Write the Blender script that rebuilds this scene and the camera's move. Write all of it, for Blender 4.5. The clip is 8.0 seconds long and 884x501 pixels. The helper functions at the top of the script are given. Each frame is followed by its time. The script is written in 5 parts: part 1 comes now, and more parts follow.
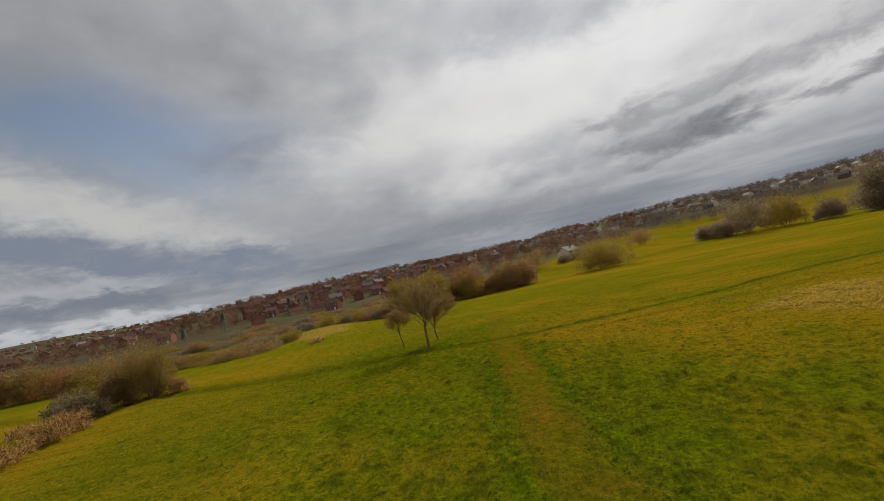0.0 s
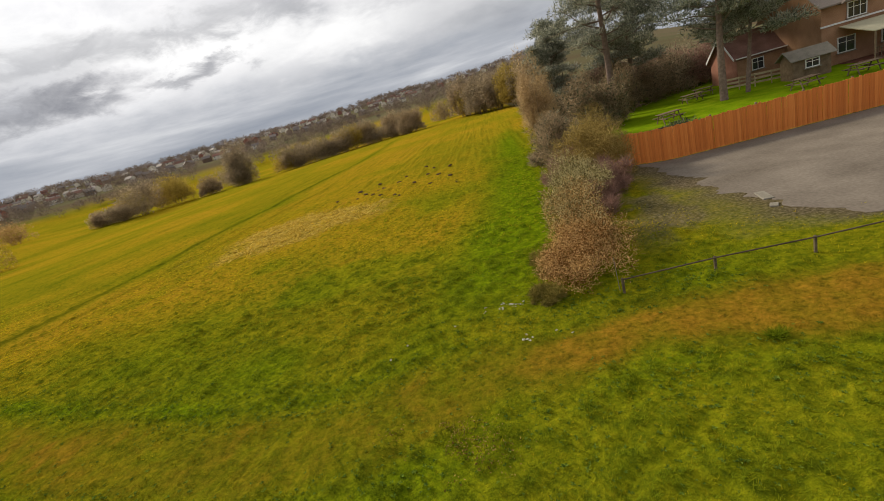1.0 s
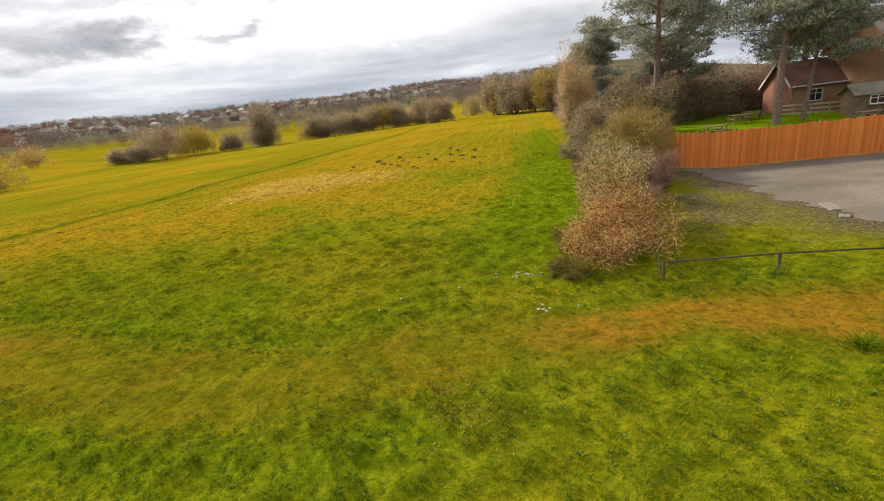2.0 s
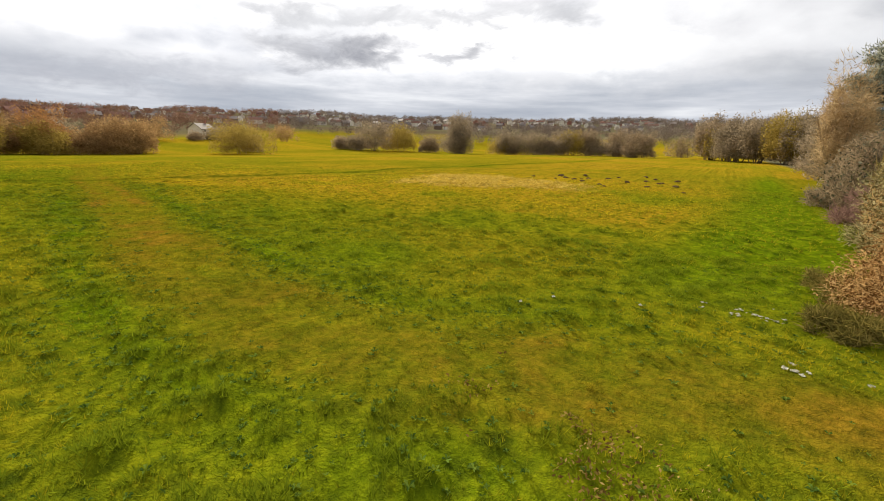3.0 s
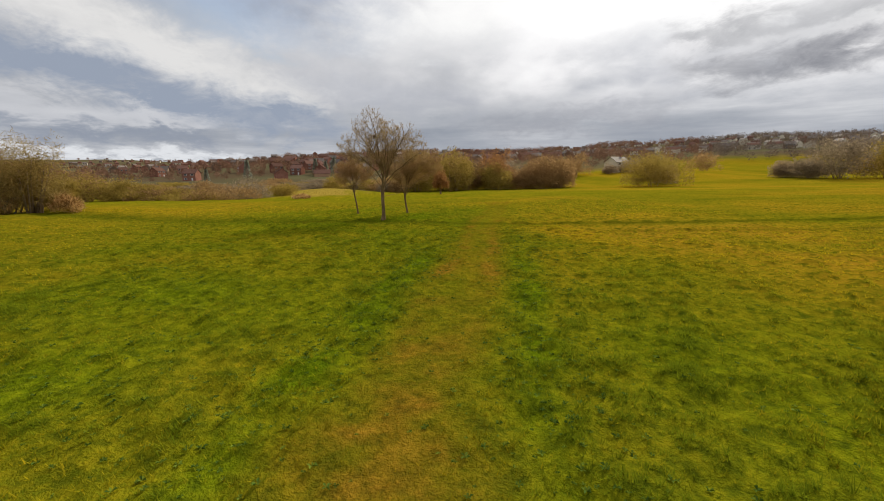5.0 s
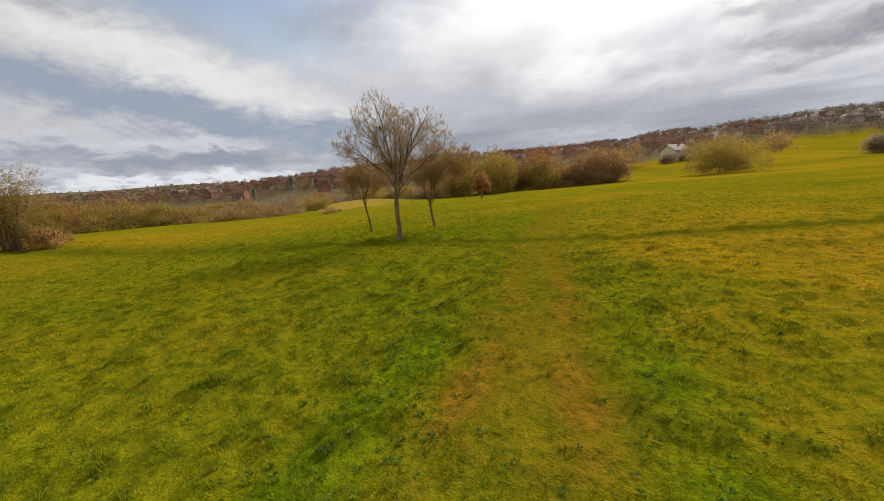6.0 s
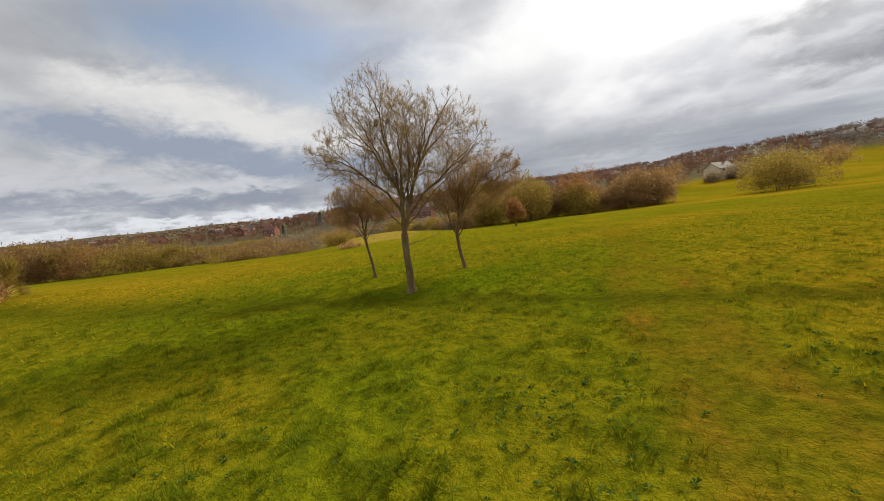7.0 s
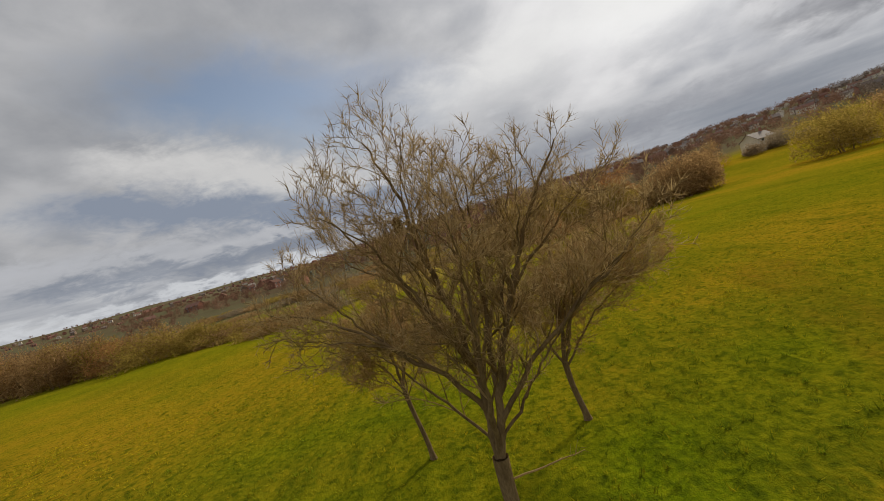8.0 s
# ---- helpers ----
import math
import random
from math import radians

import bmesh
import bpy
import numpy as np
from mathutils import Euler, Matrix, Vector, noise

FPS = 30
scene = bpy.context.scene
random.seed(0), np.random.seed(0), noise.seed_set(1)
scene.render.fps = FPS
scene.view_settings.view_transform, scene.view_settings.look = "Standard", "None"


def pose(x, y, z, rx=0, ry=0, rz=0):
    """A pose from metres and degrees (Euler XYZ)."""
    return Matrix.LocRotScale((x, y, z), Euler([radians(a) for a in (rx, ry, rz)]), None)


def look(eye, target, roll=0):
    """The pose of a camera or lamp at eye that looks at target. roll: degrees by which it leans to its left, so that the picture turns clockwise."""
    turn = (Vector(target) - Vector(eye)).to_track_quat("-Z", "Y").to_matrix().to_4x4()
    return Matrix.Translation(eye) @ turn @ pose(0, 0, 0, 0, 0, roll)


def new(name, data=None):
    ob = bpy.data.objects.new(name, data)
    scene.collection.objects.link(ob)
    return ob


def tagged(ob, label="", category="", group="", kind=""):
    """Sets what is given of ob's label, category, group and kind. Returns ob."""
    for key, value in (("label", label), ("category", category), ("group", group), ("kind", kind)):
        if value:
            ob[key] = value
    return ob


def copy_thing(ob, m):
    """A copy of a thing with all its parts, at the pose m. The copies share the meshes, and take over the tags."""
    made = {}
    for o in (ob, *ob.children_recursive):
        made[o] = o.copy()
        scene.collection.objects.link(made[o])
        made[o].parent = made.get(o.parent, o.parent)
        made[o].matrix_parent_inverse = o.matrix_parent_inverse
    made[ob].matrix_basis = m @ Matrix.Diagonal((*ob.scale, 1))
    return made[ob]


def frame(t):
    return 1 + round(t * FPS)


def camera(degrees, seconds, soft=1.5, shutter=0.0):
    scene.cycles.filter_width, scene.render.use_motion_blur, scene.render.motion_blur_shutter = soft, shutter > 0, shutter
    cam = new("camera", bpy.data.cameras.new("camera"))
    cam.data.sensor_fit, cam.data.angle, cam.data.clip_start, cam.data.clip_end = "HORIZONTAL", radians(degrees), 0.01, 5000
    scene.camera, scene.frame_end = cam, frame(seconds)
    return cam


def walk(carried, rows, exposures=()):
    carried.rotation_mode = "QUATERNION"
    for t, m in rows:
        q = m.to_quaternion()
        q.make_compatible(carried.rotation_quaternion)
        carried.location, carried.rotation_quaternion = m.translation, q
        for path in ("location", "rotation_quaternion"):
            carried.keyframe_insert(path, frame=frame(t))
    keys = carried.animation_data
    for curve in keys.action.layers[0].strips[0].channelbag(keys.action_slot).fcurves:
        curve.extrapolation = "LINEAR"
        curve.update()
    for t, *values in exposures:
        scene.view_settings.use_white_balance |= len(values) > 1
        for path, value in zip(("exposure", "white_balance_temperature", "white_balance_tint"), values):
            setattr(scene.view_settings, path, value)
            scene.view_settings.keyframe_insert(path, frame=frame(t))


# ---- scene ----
cam = camera(90.79, 8.0, soft=0.6)
PATH = [
    (0, (42.682, -6.865, 6.350), (32.973, -4.555, 6.987), -11.74),
    (0.3, (41.679, -7.883, 6.063), (33.780, -1.782, 5.443), -18.89),
    (0.5, (40.964, -8.422, 6.042), (35.389, -0.288, 4.379), -21.50),
    (0.8, (39.863, -8.826, 6.081), (37.222, 0.435, 3.389), -19.37),
    (1, (39.472, -8.936, 6.099), (37.847, 0.464, 3.099), -16.74),
    (1.2, (39.304, -9.042, 6.068), (37.945, 0.339, 2.882), -13.42),
    (2.3, (38.693, -6.961, 3.623), (36.385, 2.327, 0.725), -4.03),
    (2.5, (38.564, -6.526, 3.268), (35.548, 2.601, 0.510), -2.09),
    (3, (38.111, -5.561, 2.686), (32.928, 2.663, 0.343), 1.49),
    (3.2, (38.059, -5.319, 2.557), (31.818, 2.177, 0.356), 1.40),
    (3.5, (37.868, -4.876, 2.452), (30.519, 1.624, 0.519), 3.80),
    (4, (36.370, -3.094, 2.434), (27.577, 1.333, 0.679), 4.64),
    (4.5, (33.514, -1.426, 2.686), (24.008, 1.170, 0.980), 2.13),
    (5, (29.771, 0.023, 2.893), (20.005, 1.317, 1.175), -0.95),
    (6.5, (18.029, 1.720, 2.459), (8.118, 1.650, 1.127), -5.72),
    (7, (14.056, 1.695, 2.329), (4.096, 1.311, 1.514), -7.01),
    (7.5, (10.005, 1.328, 3.163), (0.045, 0.554, 2.717), -9.73),
    (7.8, (7.659, 0.945, 4.279), (-2.286, 0.007, 3.815), -12.68),
    (8, (6.085, 0.612, 5.052), (-3.870, -0.297, 4.788), -16.47),
]
walk(cam, [(t, look(eye, target, roll)) for t, eye, target, roll in PATH], exposures=[(0.0, -0.28), (0.5, -0.20), (1.0, 0.38), (1.2, 0.58), (2.5, 0.90), (3.0, 0.80), (3.5, 0.50), (4.5, 0.30), (6.5, 0.40), (7.0, 0.34), (7.5, -0.02), (8.0, -0.05)])

# ---------------------------------------------------------------- daylight
SUN_AZ, SUN_EL = 50.0, 33.0           # degrees to the left of +y, and above the horizon
sun_dir = Vector((-math.sin(radians(SUN_AZ)) * math.cos(radians(SUN_EL)),
                  math.cos(radians(SUN_AZ)) * math.cos(radians(SUN_EL)), math.sin(radians(SUN_EL))))
sun_data = bpy.data.lights.new("sun", "SUN")
sun_data.energy, sun_data.angle, sun_data.color = 2.7, radians(10), (1.0, 0.90, 0.72)
sun = new("sun", sun_data)
sun.matrix_world = look(sun_dir * 400, (0, 0, 0))


class Nodes:
    """Short-hand for building a node tree."""

    def __init__(self, tree):
        self.tree = tree
        tree.nodes.clear()

    def add(self, kind, _inputs=None, **props):
        n = self.tree.nodes.new(kind)
        if "operation" in props:
            n.operation = props["operation"]
        if "data_type" in props:
            n.data_type, n.blend_type = props["data_type"], props["blend_type"]
        if "attribute_name" in props:
            n.attribute_name = props["attribute_name"]
        for k, v in (_inputs or {}).items():
            if isinstance(v, bpy.types.NodeSocket):
                self.tree.links.new(v, n.inputs[k])
            else:
                n.inputs[k].default_value = v
        return n

    def math(self, op, a, b=0.0, clamp=False):
        n = self.add("ShaderNodeMath", {0: a, 1: b}, operation=op)
        n.use_clamp = clamp
        return n.outputs[0]

    def ramp(self, fac, stops):
        n = self.add("ShaderNodeValToRGB", {0: fac})
        e = n.color_ramp.elements
        while len(e) < len(stops):
            e.new(0.5)
        for el, (p, c) in zip(e, stops):
            el.position, el.color = p, (*c, 1) if len(c) == 3 else c
        return n.outputs[0]

    def noise(self, vec, scale, detail=4.0, rough=0.55, dist=0.0):
        n = self.add("ShaderNodeTexNoise", {"Scale": scale, "Detail": detail, "Roughness": rough, "Distortion": dist})
        if vec is not None:
            self.tree.links.new(vec, n.inputs["Vector"])
        return n.outputs["Fac"]

    def mix(self, fac, a, b, blend="MIX"):
        n = self.add("ShaderNodeMix", data_type="RGBA", blend_type=blend)
        for i, v in ((0, fac), (6, a), (7, b)):
            if isinstance(v, bpy.types.NodeSocket):
                self.tree.links.new(v, n.inputs[i])
            else:
                n.inputs[i].default_value = (*v, 1) if i and len(v) == 3 else v
        return n.outputs[2]


def make_sky():
    """A broken spring overcast: bright cloud towards the sun, streaks and scraps of darker cloud, one gap of blue, a dull bank low down."""
    world = bpy.data.worlds.new("overcast_sky")
    world.use_nodes = True
    scene.world = world
    k = Nodes(world.node_tree)
    co = k.add("ShaderNodeTexCoord").outputs["Generated"]
    sep = k.add("ShaderNodeSeparateXYZ", {0: co}).outputs
    up = k.math("MAXIMUM", sep[2], 0.0)
    flat = k.math("ADD", up, 0.30)
    plane = k.add("ShaderNodeCombineXYZ", {0: k.math("DIVIDE", sep[0], flat), 1: k.math("DIVIDE", sep[1], flat), 2: 3.1}).outputs[0]
    # bearing to the left of +y and height over the horizon, in degrees, both ruffled by the cloud's own shape
    puff = k.noise(plane, 2.6, 6.0, 0.60)
    curl = k.noise(plane, 5.2, 5.0, 0.62, dist=0.3)
    bearing = k.math("MULTIPLY", k.math("ARCTAN2", k.math("MULTIPLY", sep[0], -1.0), sep[1]), 57.2958)
    height = k.math("MULTIPLY", k.math("ARCSINE", up), 57.2958)
    az = k.math("ADD", bearing, k.math("MULTIPLY", k.math("SUBTRACT", puff, 0.5), 22.0))
    el = k.math("ADD", height, k.math("MULTIPLY", k.math("SUBTRACT", curl, 0.5), 7.0))

    def streak(a0, e0, a1, e1, thick, core=0.25):
        """How far a point of the sky lies inside a long cloud from one bearing and height to another; heights count three times."""
        da, de = a1 - a0, (e1 - e0) * 3.0
        x, y = k.math("SUBTRACT", az, a0), k.math("MULTIPLY", k.math("SUBTRACT", el, e0), 3.0)
        along = k.math("DIVIDE", k.math("ADD", k.math("MULTIPLY", x, da), k.math("MULTIPLY", y, de)), da * da + de * de, True)
        dx, dy = k.math("SUBTRACT", x, k.math("MULTIPLY", along, da)), k.math("SUBTRACT", y, k.math("MULTIPLY", along, de))
        away = k.math("SQRT", k.math("ADD", k.math("MULTIPLY", dx, dx), k.math("MULTIPLY", dy, dy)))
        n = k.add("ShaderNodeMapRange", {"Value": away, "From Min": thick * 4.6, "From Max": thick * core, "To Min": 0.0, "To Max": 1.0})
        n.interpolation_type = "SMOOTHSTEP"
        return n.outputs[0]

    big = k.noise(plane, 1.30, 4.0, 0.55, dist=0.2)
    mass = k.math("ADD", k.math("MULTIPLY", big, 0.55), k.math("ADD", k.math("MULTIPLY", puff, 0.25), k.math("MULTIPLY", curl, 0.20)))
    dot = k.add("ShaderNodeVectorMath", {0: co, 1: tuple(sun_dir)}, operation="DOT_PRODUCT").outputs["Value"]
    glow = k.math("POWER", k.math("MAXIMUM", dot, 0.0), 5.0)
    shade = k.ramp(mass, [(0.36, (0.60, 0.60, 0.605)), (0.47, (0.525, 0.525, 0.535)), (0.55, (0.43, 0.435, 0.45)), (0.66, (0.32, 0.33, 0.355))])
    col = k.mix(1.0, shade, k.mix(glow, (0.86, 0.865, 0.875), (1.74, 1.72, 1.70)), "MULTIPLY")
    # the clear gap, where the sky itself shows
    air = k.add("ShaderNodeTexSky")
    air.sky_type, air.sun_disc, air.sun_elevation, air.sun_rotation = "NISHITA", False, radians(SUN_EL), radians(-SUN_AZ)
    blue = k.mix(1.0, air.outputs[0], (0.128, 0.112, 0.100), "MULTIPLY")
    col = k.mix(k.math("MULTIPLY", streak(117, 23.5, 101, 18.5, 4.2), 1.0), col, blue)
    # the dull layered bank along the horizon
    rows = k.noise(k.add("ShaderNodeCombineXYZ", {0: k.math("MULTIPLY", sep[0], 1.6), 1: k.math("MULTIPLY", sep[1], 1.6), 2: k.math("MULTIPLY", up, 15.0)}).outputs[0], 1.5, 5.0, 0.55)
    low = k.ramp(rows, [(0.34, (0.215, 0.240, 0.285)), (0.48, (0.285, 0.305, 0.345)), (0.58, (0.37, 0.385, 0.42)), (0.70, (0.52, 0.53, 0.55))])
    ruffled = k.math("ADD", height, k.math("MULTIPLY", k.math("SUBTRACT", puff, 0.5), 7.0))
    bank = k.add("ShaderNodeMapRange", {"Value": ruffled, "From Min": 10.5, "From Max": 4.5, "To Min": 0.0, "To Max": 0.95})
    bank.interpolation_type = "SMOOTHSTEP"
    col = k.mix(bank.outputs[0], col, low)
    thin = k.math("ADD", 0.05, k.math("MULTIPLY", k.noise(plane, 3.4, 6.0, 0.65, dist=0.4), 1.75))
    # clouds of their own: bearing and height from, to; half thickness; how much; colour
    for a0, e0, a1, e1, thick, much, tone in (
        (64, 29.0, 52, 27.0, 3.4, 0.75, (0.43, 0.45, 0.50)),
        (97, 18.5, 92, 16.5, 3.4, 0.80, (0.29, 0.31, 0.36)),
        (99, 11.0, 86, 9.5, 2.6, 0.60, (0.36, 0.375, 0.42)),
        (42, 23.5, 66, 18.5, 2.6, 0.75, (0.98, 0.975, 0.965)),
        (14, 11.0, 60, 17.5, 2.6, 0.55, (0.90, 0.895, 0.885)),
        (20, 15.5, 52, 14.0, 1.5, 0.65, (0.29, 0.295, 0.315)),
        (41, 11.0, 51, 10.2, 1.8, 0.75, (0.215, 0.22, 0.245)),
        (27, 11.2, 33, 10.6, 0.9, 0.70, (0.22, 0.225, 0.25)),
        (60, 6.8, 74, 6.0, 1.8, 0.60, (0.27, 0.28, 0.315)),
        (88, 17.0, 62, 21.0, 3.2, 0.65, (0.82, 0.815, 0.805)),
        (125, 17.0, 104, 9.6, 2.0, 1.0, (0.61, 0.605, 0.60)),
        (130, 12.6, 101, 6.4, 2.1, 1.2, (0.25, 0.288, 0.36)),
        (142, 8.0, 112, 6.2, 1.3, 0.85, (0.47, 0.48, 0.51)),
        (136, 5.6, 112, 4.6, 0.9, 0.70, (0.215, 0.245, 0.305)),
        (142, 2.4, 108, 2.2, 0.9, 0.95, (0.60, 0.615, 0.64)),
    ):
        col = k.mix(k.math("MULTIPLY", k.math("MULTIPLY", streak(a0, e0, a1, e1, thick), much), thin, True), col, tone)
    bg = k.add("ShaderNodeBackground", {0: col, 1: 1.0})
    k.add("ShaderNodeOutputWorld", {0: bg.outputs[0]})


make_sky()

# ---------------------------------------------------------------- materials


def material(name, stops, scale=3.0, rough=0.8, fine=None, bump=0.0, bump_scale=None, metal=0.0, rnd=0.0, island=0.0, spec=0.3, stretch=(1, 1, 1), through_light=0.0):
    """A surface whose colour wanders between the stops at two scales, with some relief; rnd and island vary it piece by piece."""
    m = bpy.data.materials.new(name)
    m.use_nodes = True
    k = Nodes(m.node_tree)
    co = k.add("ShaderNodeTexCoord").outputs["Object"]
    co = k.add("ShaderNodeMapping", {"Vector": co, "Scale": stretch}).outputs[0]
    big = k.noise(co, scale, 4.0)
    small = k.noise(co, fine or scale * 7, 3.0, 0.65)
    fac = k.math("ADD", k.math("MULTIPLY", big, 0.6), k.math("MULTIPLY", small, 0.4))
    if rnd:
        r = k.add("ShaderNodeObjectInfo").outputs["Random"]
        fac = k.math("ADD", fac, k.math("MULTIPLY", k.math("SUBTRACT", r, 0.5), rnd))
    if island:
        r = k.add("ShaderNodeNewGeometry").outputs["Random Per Island"]
        fac = k.math("ADD", fac, k.math("MULTIPLY", k.math("SUBTRACT", r, 0.5), island))
    n = len(stops)
    col = k.ramp(fac, [(0.30 + 0.40 * i / max(1, n - 1), c) for i, c in enumerate(stops)])
    b = k.add("ShaderNodeBsdfPrincipled", {"Base Color": col, "Roughness": rough, "Metallic": metal, "Specular IOR Level": spec if rough < 0.8 else 0.0})
    if bump:
        h = k.noise(co, bump_scale or scale * 6, 4.0, 0.6)
        k.tree.links.new(k.add("ShaderNodeBump", {"Strength": bump, "Distance": 0.02, "Height": h}).outputs[0], b.inputs["Normal"])
    out = b.outputs[0]
    if through_light:
        t = k.add("ShaderNodeBsdfTranslucent", {"Color": col})
        out = k.add("ShaderNodeMixShader", {0: through_light, 1: out, 2: t.outputs[0]}).outputs[0]
    k.add("ShaderNodeOutputMaterial", {0: out})
    return m


def ground_material():
    m = bpy.data.materials.new("meadow_turf")
    m.use_nodes = True
    k = Nodes(m.node_tree)
    co = k.add("ShaderNodeTexCoord").outputs["Object"]
    at1 = k.add("ShaderNodeAttribute", attribute_name="cover")
    att, rut = at1.outputs["Color"], at1.outputs["Alpha"]
    path, straw, lush = k.add("ShaderNodeSeparateColor", {0: att}).outputs[:3]
    at2 = k.add("ShaderNodeAttribute", attribute_name="dry")
    att2, tuft = at2.outputs["Color"], at2.outputs["Alpha"]
    dry, far, bare = k.add("ShaderNodeSeparateColor", {0: att2}).outputs[:3]
    n1, n2, n3, n4 = k.noise(co, 0.16, 4.0), k.noise(co, 1.3, 4.0, 0.6), k.noise(co, 9.0, 4.0, 0.65), k.noise(co, 3.6, 3.0, 0.6)
    w = k.math("ADD", k.math("ADD", k.math("MULTIPLY", n1, 0.28), k.math("MULTIPLY", n2, 0.24)), k.math("ADD", k.math("MULTIPLY", n3, 0.32), k.math("MULTIPLY", n4, 0.26)))
    w = k.math("ADD", w, k.math("MULTIPLY", dry, 0.22))
    w = k.math("SUBTRACT", w, 0.025)
    turf = k.ramp(w, [(0.34, (0.088, 0.098, 0.006)), (0.46, (0.170, 0.168, 0.007)), (0.57, (0.265, 0.215, 0.009)), (0.70, (0.370, 0.240, 0.012)), (0.85, (0.43, 0.235, 0.018))])
    green = k.ramp(k.math("ADD", k.math("MULTIPLY", n2, 0.3), k.math("ADD", k.math("MULTIPLY", n4, 0.35), k.math("MULTIPLY", n3, 0.35))), [(0.38, (0.058, 0.098, 0.003)), (0.5, (0.138, 0.198, 0.004)), (0.62, (0.235, 0.29, 0.006))])
    col = k.mix(lush, turf, green)
    clump = k.ramp(n4, [(0.35, (0.045, 0.068, 0.005)), (0.55, (0.095, 0.120, 0.005)), (0.7, (0.15, 0.165, 0.006))])
    spots = k.ramp(k.noise(co, 5.0, 3.0, 0.6), [(0.50, (0, 0, 0)), (0.60, (1, 1, 1))])
    # Sparse dark spots: small hummock shadows put into the turf colour.
    hummock_shade = k.ramp(k.noise(co, 2.3, 2.0, 0.45), [(0.60, (0, 0, 0)), (0.67, (1, 1, 1))])
    col = k.mix(k.math("MULTIPLY", hummock_shade, 0.62), col, clump)
    # Tussocks' own dark green, deepened to stand in for their shading.
    col = k.mix(k.math("MULTIPLY", tuft, 0.45), col, clump)
    col = k.mix(k.math("MULTIPLY", spots, 0.55), col, clump)
    worn = k.ramp(k.math("ADD", k.math("MULTIPLY", n2, 0.45), k.math("MULTIPLY", n3, 0.55)), [(0.36, (0.080, 0.068, 0.005)), (0.48, (0.165, 0.120, 0.008)), (0.62, (0.27, 0.162, 0.012))])
    scuffed = k.ramp(k.math("ADD", k.math("MULTIPLY", n4, 0.45), k.math("MULTIPLY", n3, 0.55)), [(0.36, (0.120, 0.080, 0.008)), (0.48, (0.240, 0.137, 0.011)), (0.62, (0.36, 0.190, 0.018))])
    worn = k.mix(k.math("MULTIPLY", k.math("SUBTRACT", path, 0.62), 3.2, True), worn, scuffed)
    col = k.mix(k.math("MULTIPLY", path, k.math("ADD", 0.25, k.math("MULTIPLY", n2, 1.2)), True), col, worn)
    trod = k.ramp(n2, [(0.35, (0.045, 0.052, 0.004)), (0.6, (0.095, 0.098, 0.005))])
    col = k.mix(k.math("MULTIPLY", rut, k.math("ADD", 0.35, n4), True), col, trod)
    reed = k.ramp(k.math("ADD", k.math("MULTIPLY", n3, 0.5), k.math("MULTIPLY", n4, 0.5)), [(0.42, (0.14, 0.095, 0.015)), (0.49, (0.36, 0.24, 0.04)), (0.58, (0.58, 0.43, 0.10))])
    col = k.mix(straw, col, reed)
    soil = k.ramp(n3, [(0.35, (0.07, 0.053, 0.032)), (0.5, (0.13, 0.098, 0.06)), (0.65, (0.22, 0.175, 0.12))])
    col = k.mix(bare, col, soil)
    fields = k.ramp(k.noise(co, 0.004, 3.0, 0.6), [(0.38, (0.115, 0.085, 0.050)), (0.5, (0.125, 0.115, 0.060)), (0.6, (0.155, 0.125, 0.075))])
    col = k.mix(far, col, fields)
    b = k.add("ShaderNodeBsdfPrincipled", {"Base Color": col, "Roughness": 1.0, "Specular IOR Level": 0.0})
    h = k.math("ADD", k.math("ADD", k.math("MULTIPLY", n3, 0.6), n4), k.math("MULTIPLY", k.noise(co, 30.0, 3.0, 0.7), 0.6))
    k.tree.links.new(k.add("ShaderNodeBump", {"Strength": 0.9, "Distance": 0.11, "Height": h}).outputs[0], b.inputs["Normal"])
    k.add("ShaderNodeOutputMaterial", {0: b.outputs[0]})
    return m


def blade_material(name, rough=0.75, through_light=0.3):
    """Blades and stems that carry their own tint."""
    m = bpy.data.materials.new(name)
    m.use_nodes = True
    k = Nodes(m.node_tree)
    att = k.add("ShaderNodeAttribute", attribute_name="tint").outputs["Color"]
    r = k.add("ShaderNodeNewGeometry").outputs["Random Per Island"]
    col = k.mix(1.0, att, k.ramp(r, [(0.0, (0.62, 0.66, 0.6)), (0.5, (1, 1, 1)), (1.0, (1.35, 1.25, 1.15))]), "MULTIPLY")
    b = k.add("ShaderNodeBsdfPrincipled", {"Base Color": col, "Roughness": rough, "Specular IOR Level": 0.0})
    t = k.add("ShaderNodeBsdfTranslucent", {"Color": col})
    mx = k.add("ShaderNodeMixShader", {0: through_light, 1: b.outputs[0], 2: t.outputs[0]})
    k.add("ShaderNodeOutputMaterial", {0: mx.outputs[0]})
    return m


M_GROUND = ground_material()
M_GRASS = blade_material("grass_blade", through_light=0.45)
M_BARK = material("tree_bark", [(0.095, 0.064, 0.032), (0.205, 0.140, 0.070), (0.35, 0.25, 0.13)], 6, 0.9, 40, 0.8, 30, stretch=(1, 1, 0.3))
M_TWIG = material("bare_twig", [(0.228, 0.153, 0.068), (0.40, 0.28, 0.130), (0.565, 0.418, 0.205)], 2, 0.8, island=0.5, through_light=0.48)
M_TWIG_RUSSET = material("russet_twig", [(0.25, 0.158, 0.064), (0.43, 0.275, 0.118), (0.60, 0.40, 0.185)], 2, 0.8, island=0.5, through_light=0.5)
M_TWIG_PURPLE = material("purple_brown_twig", [(0.171, 0.1, 0.078), (0.3, 0.178, 0.136), (0.465, 0.29, 0.22)], 0.8, 0.85, island=0.28, through_light=0.55)
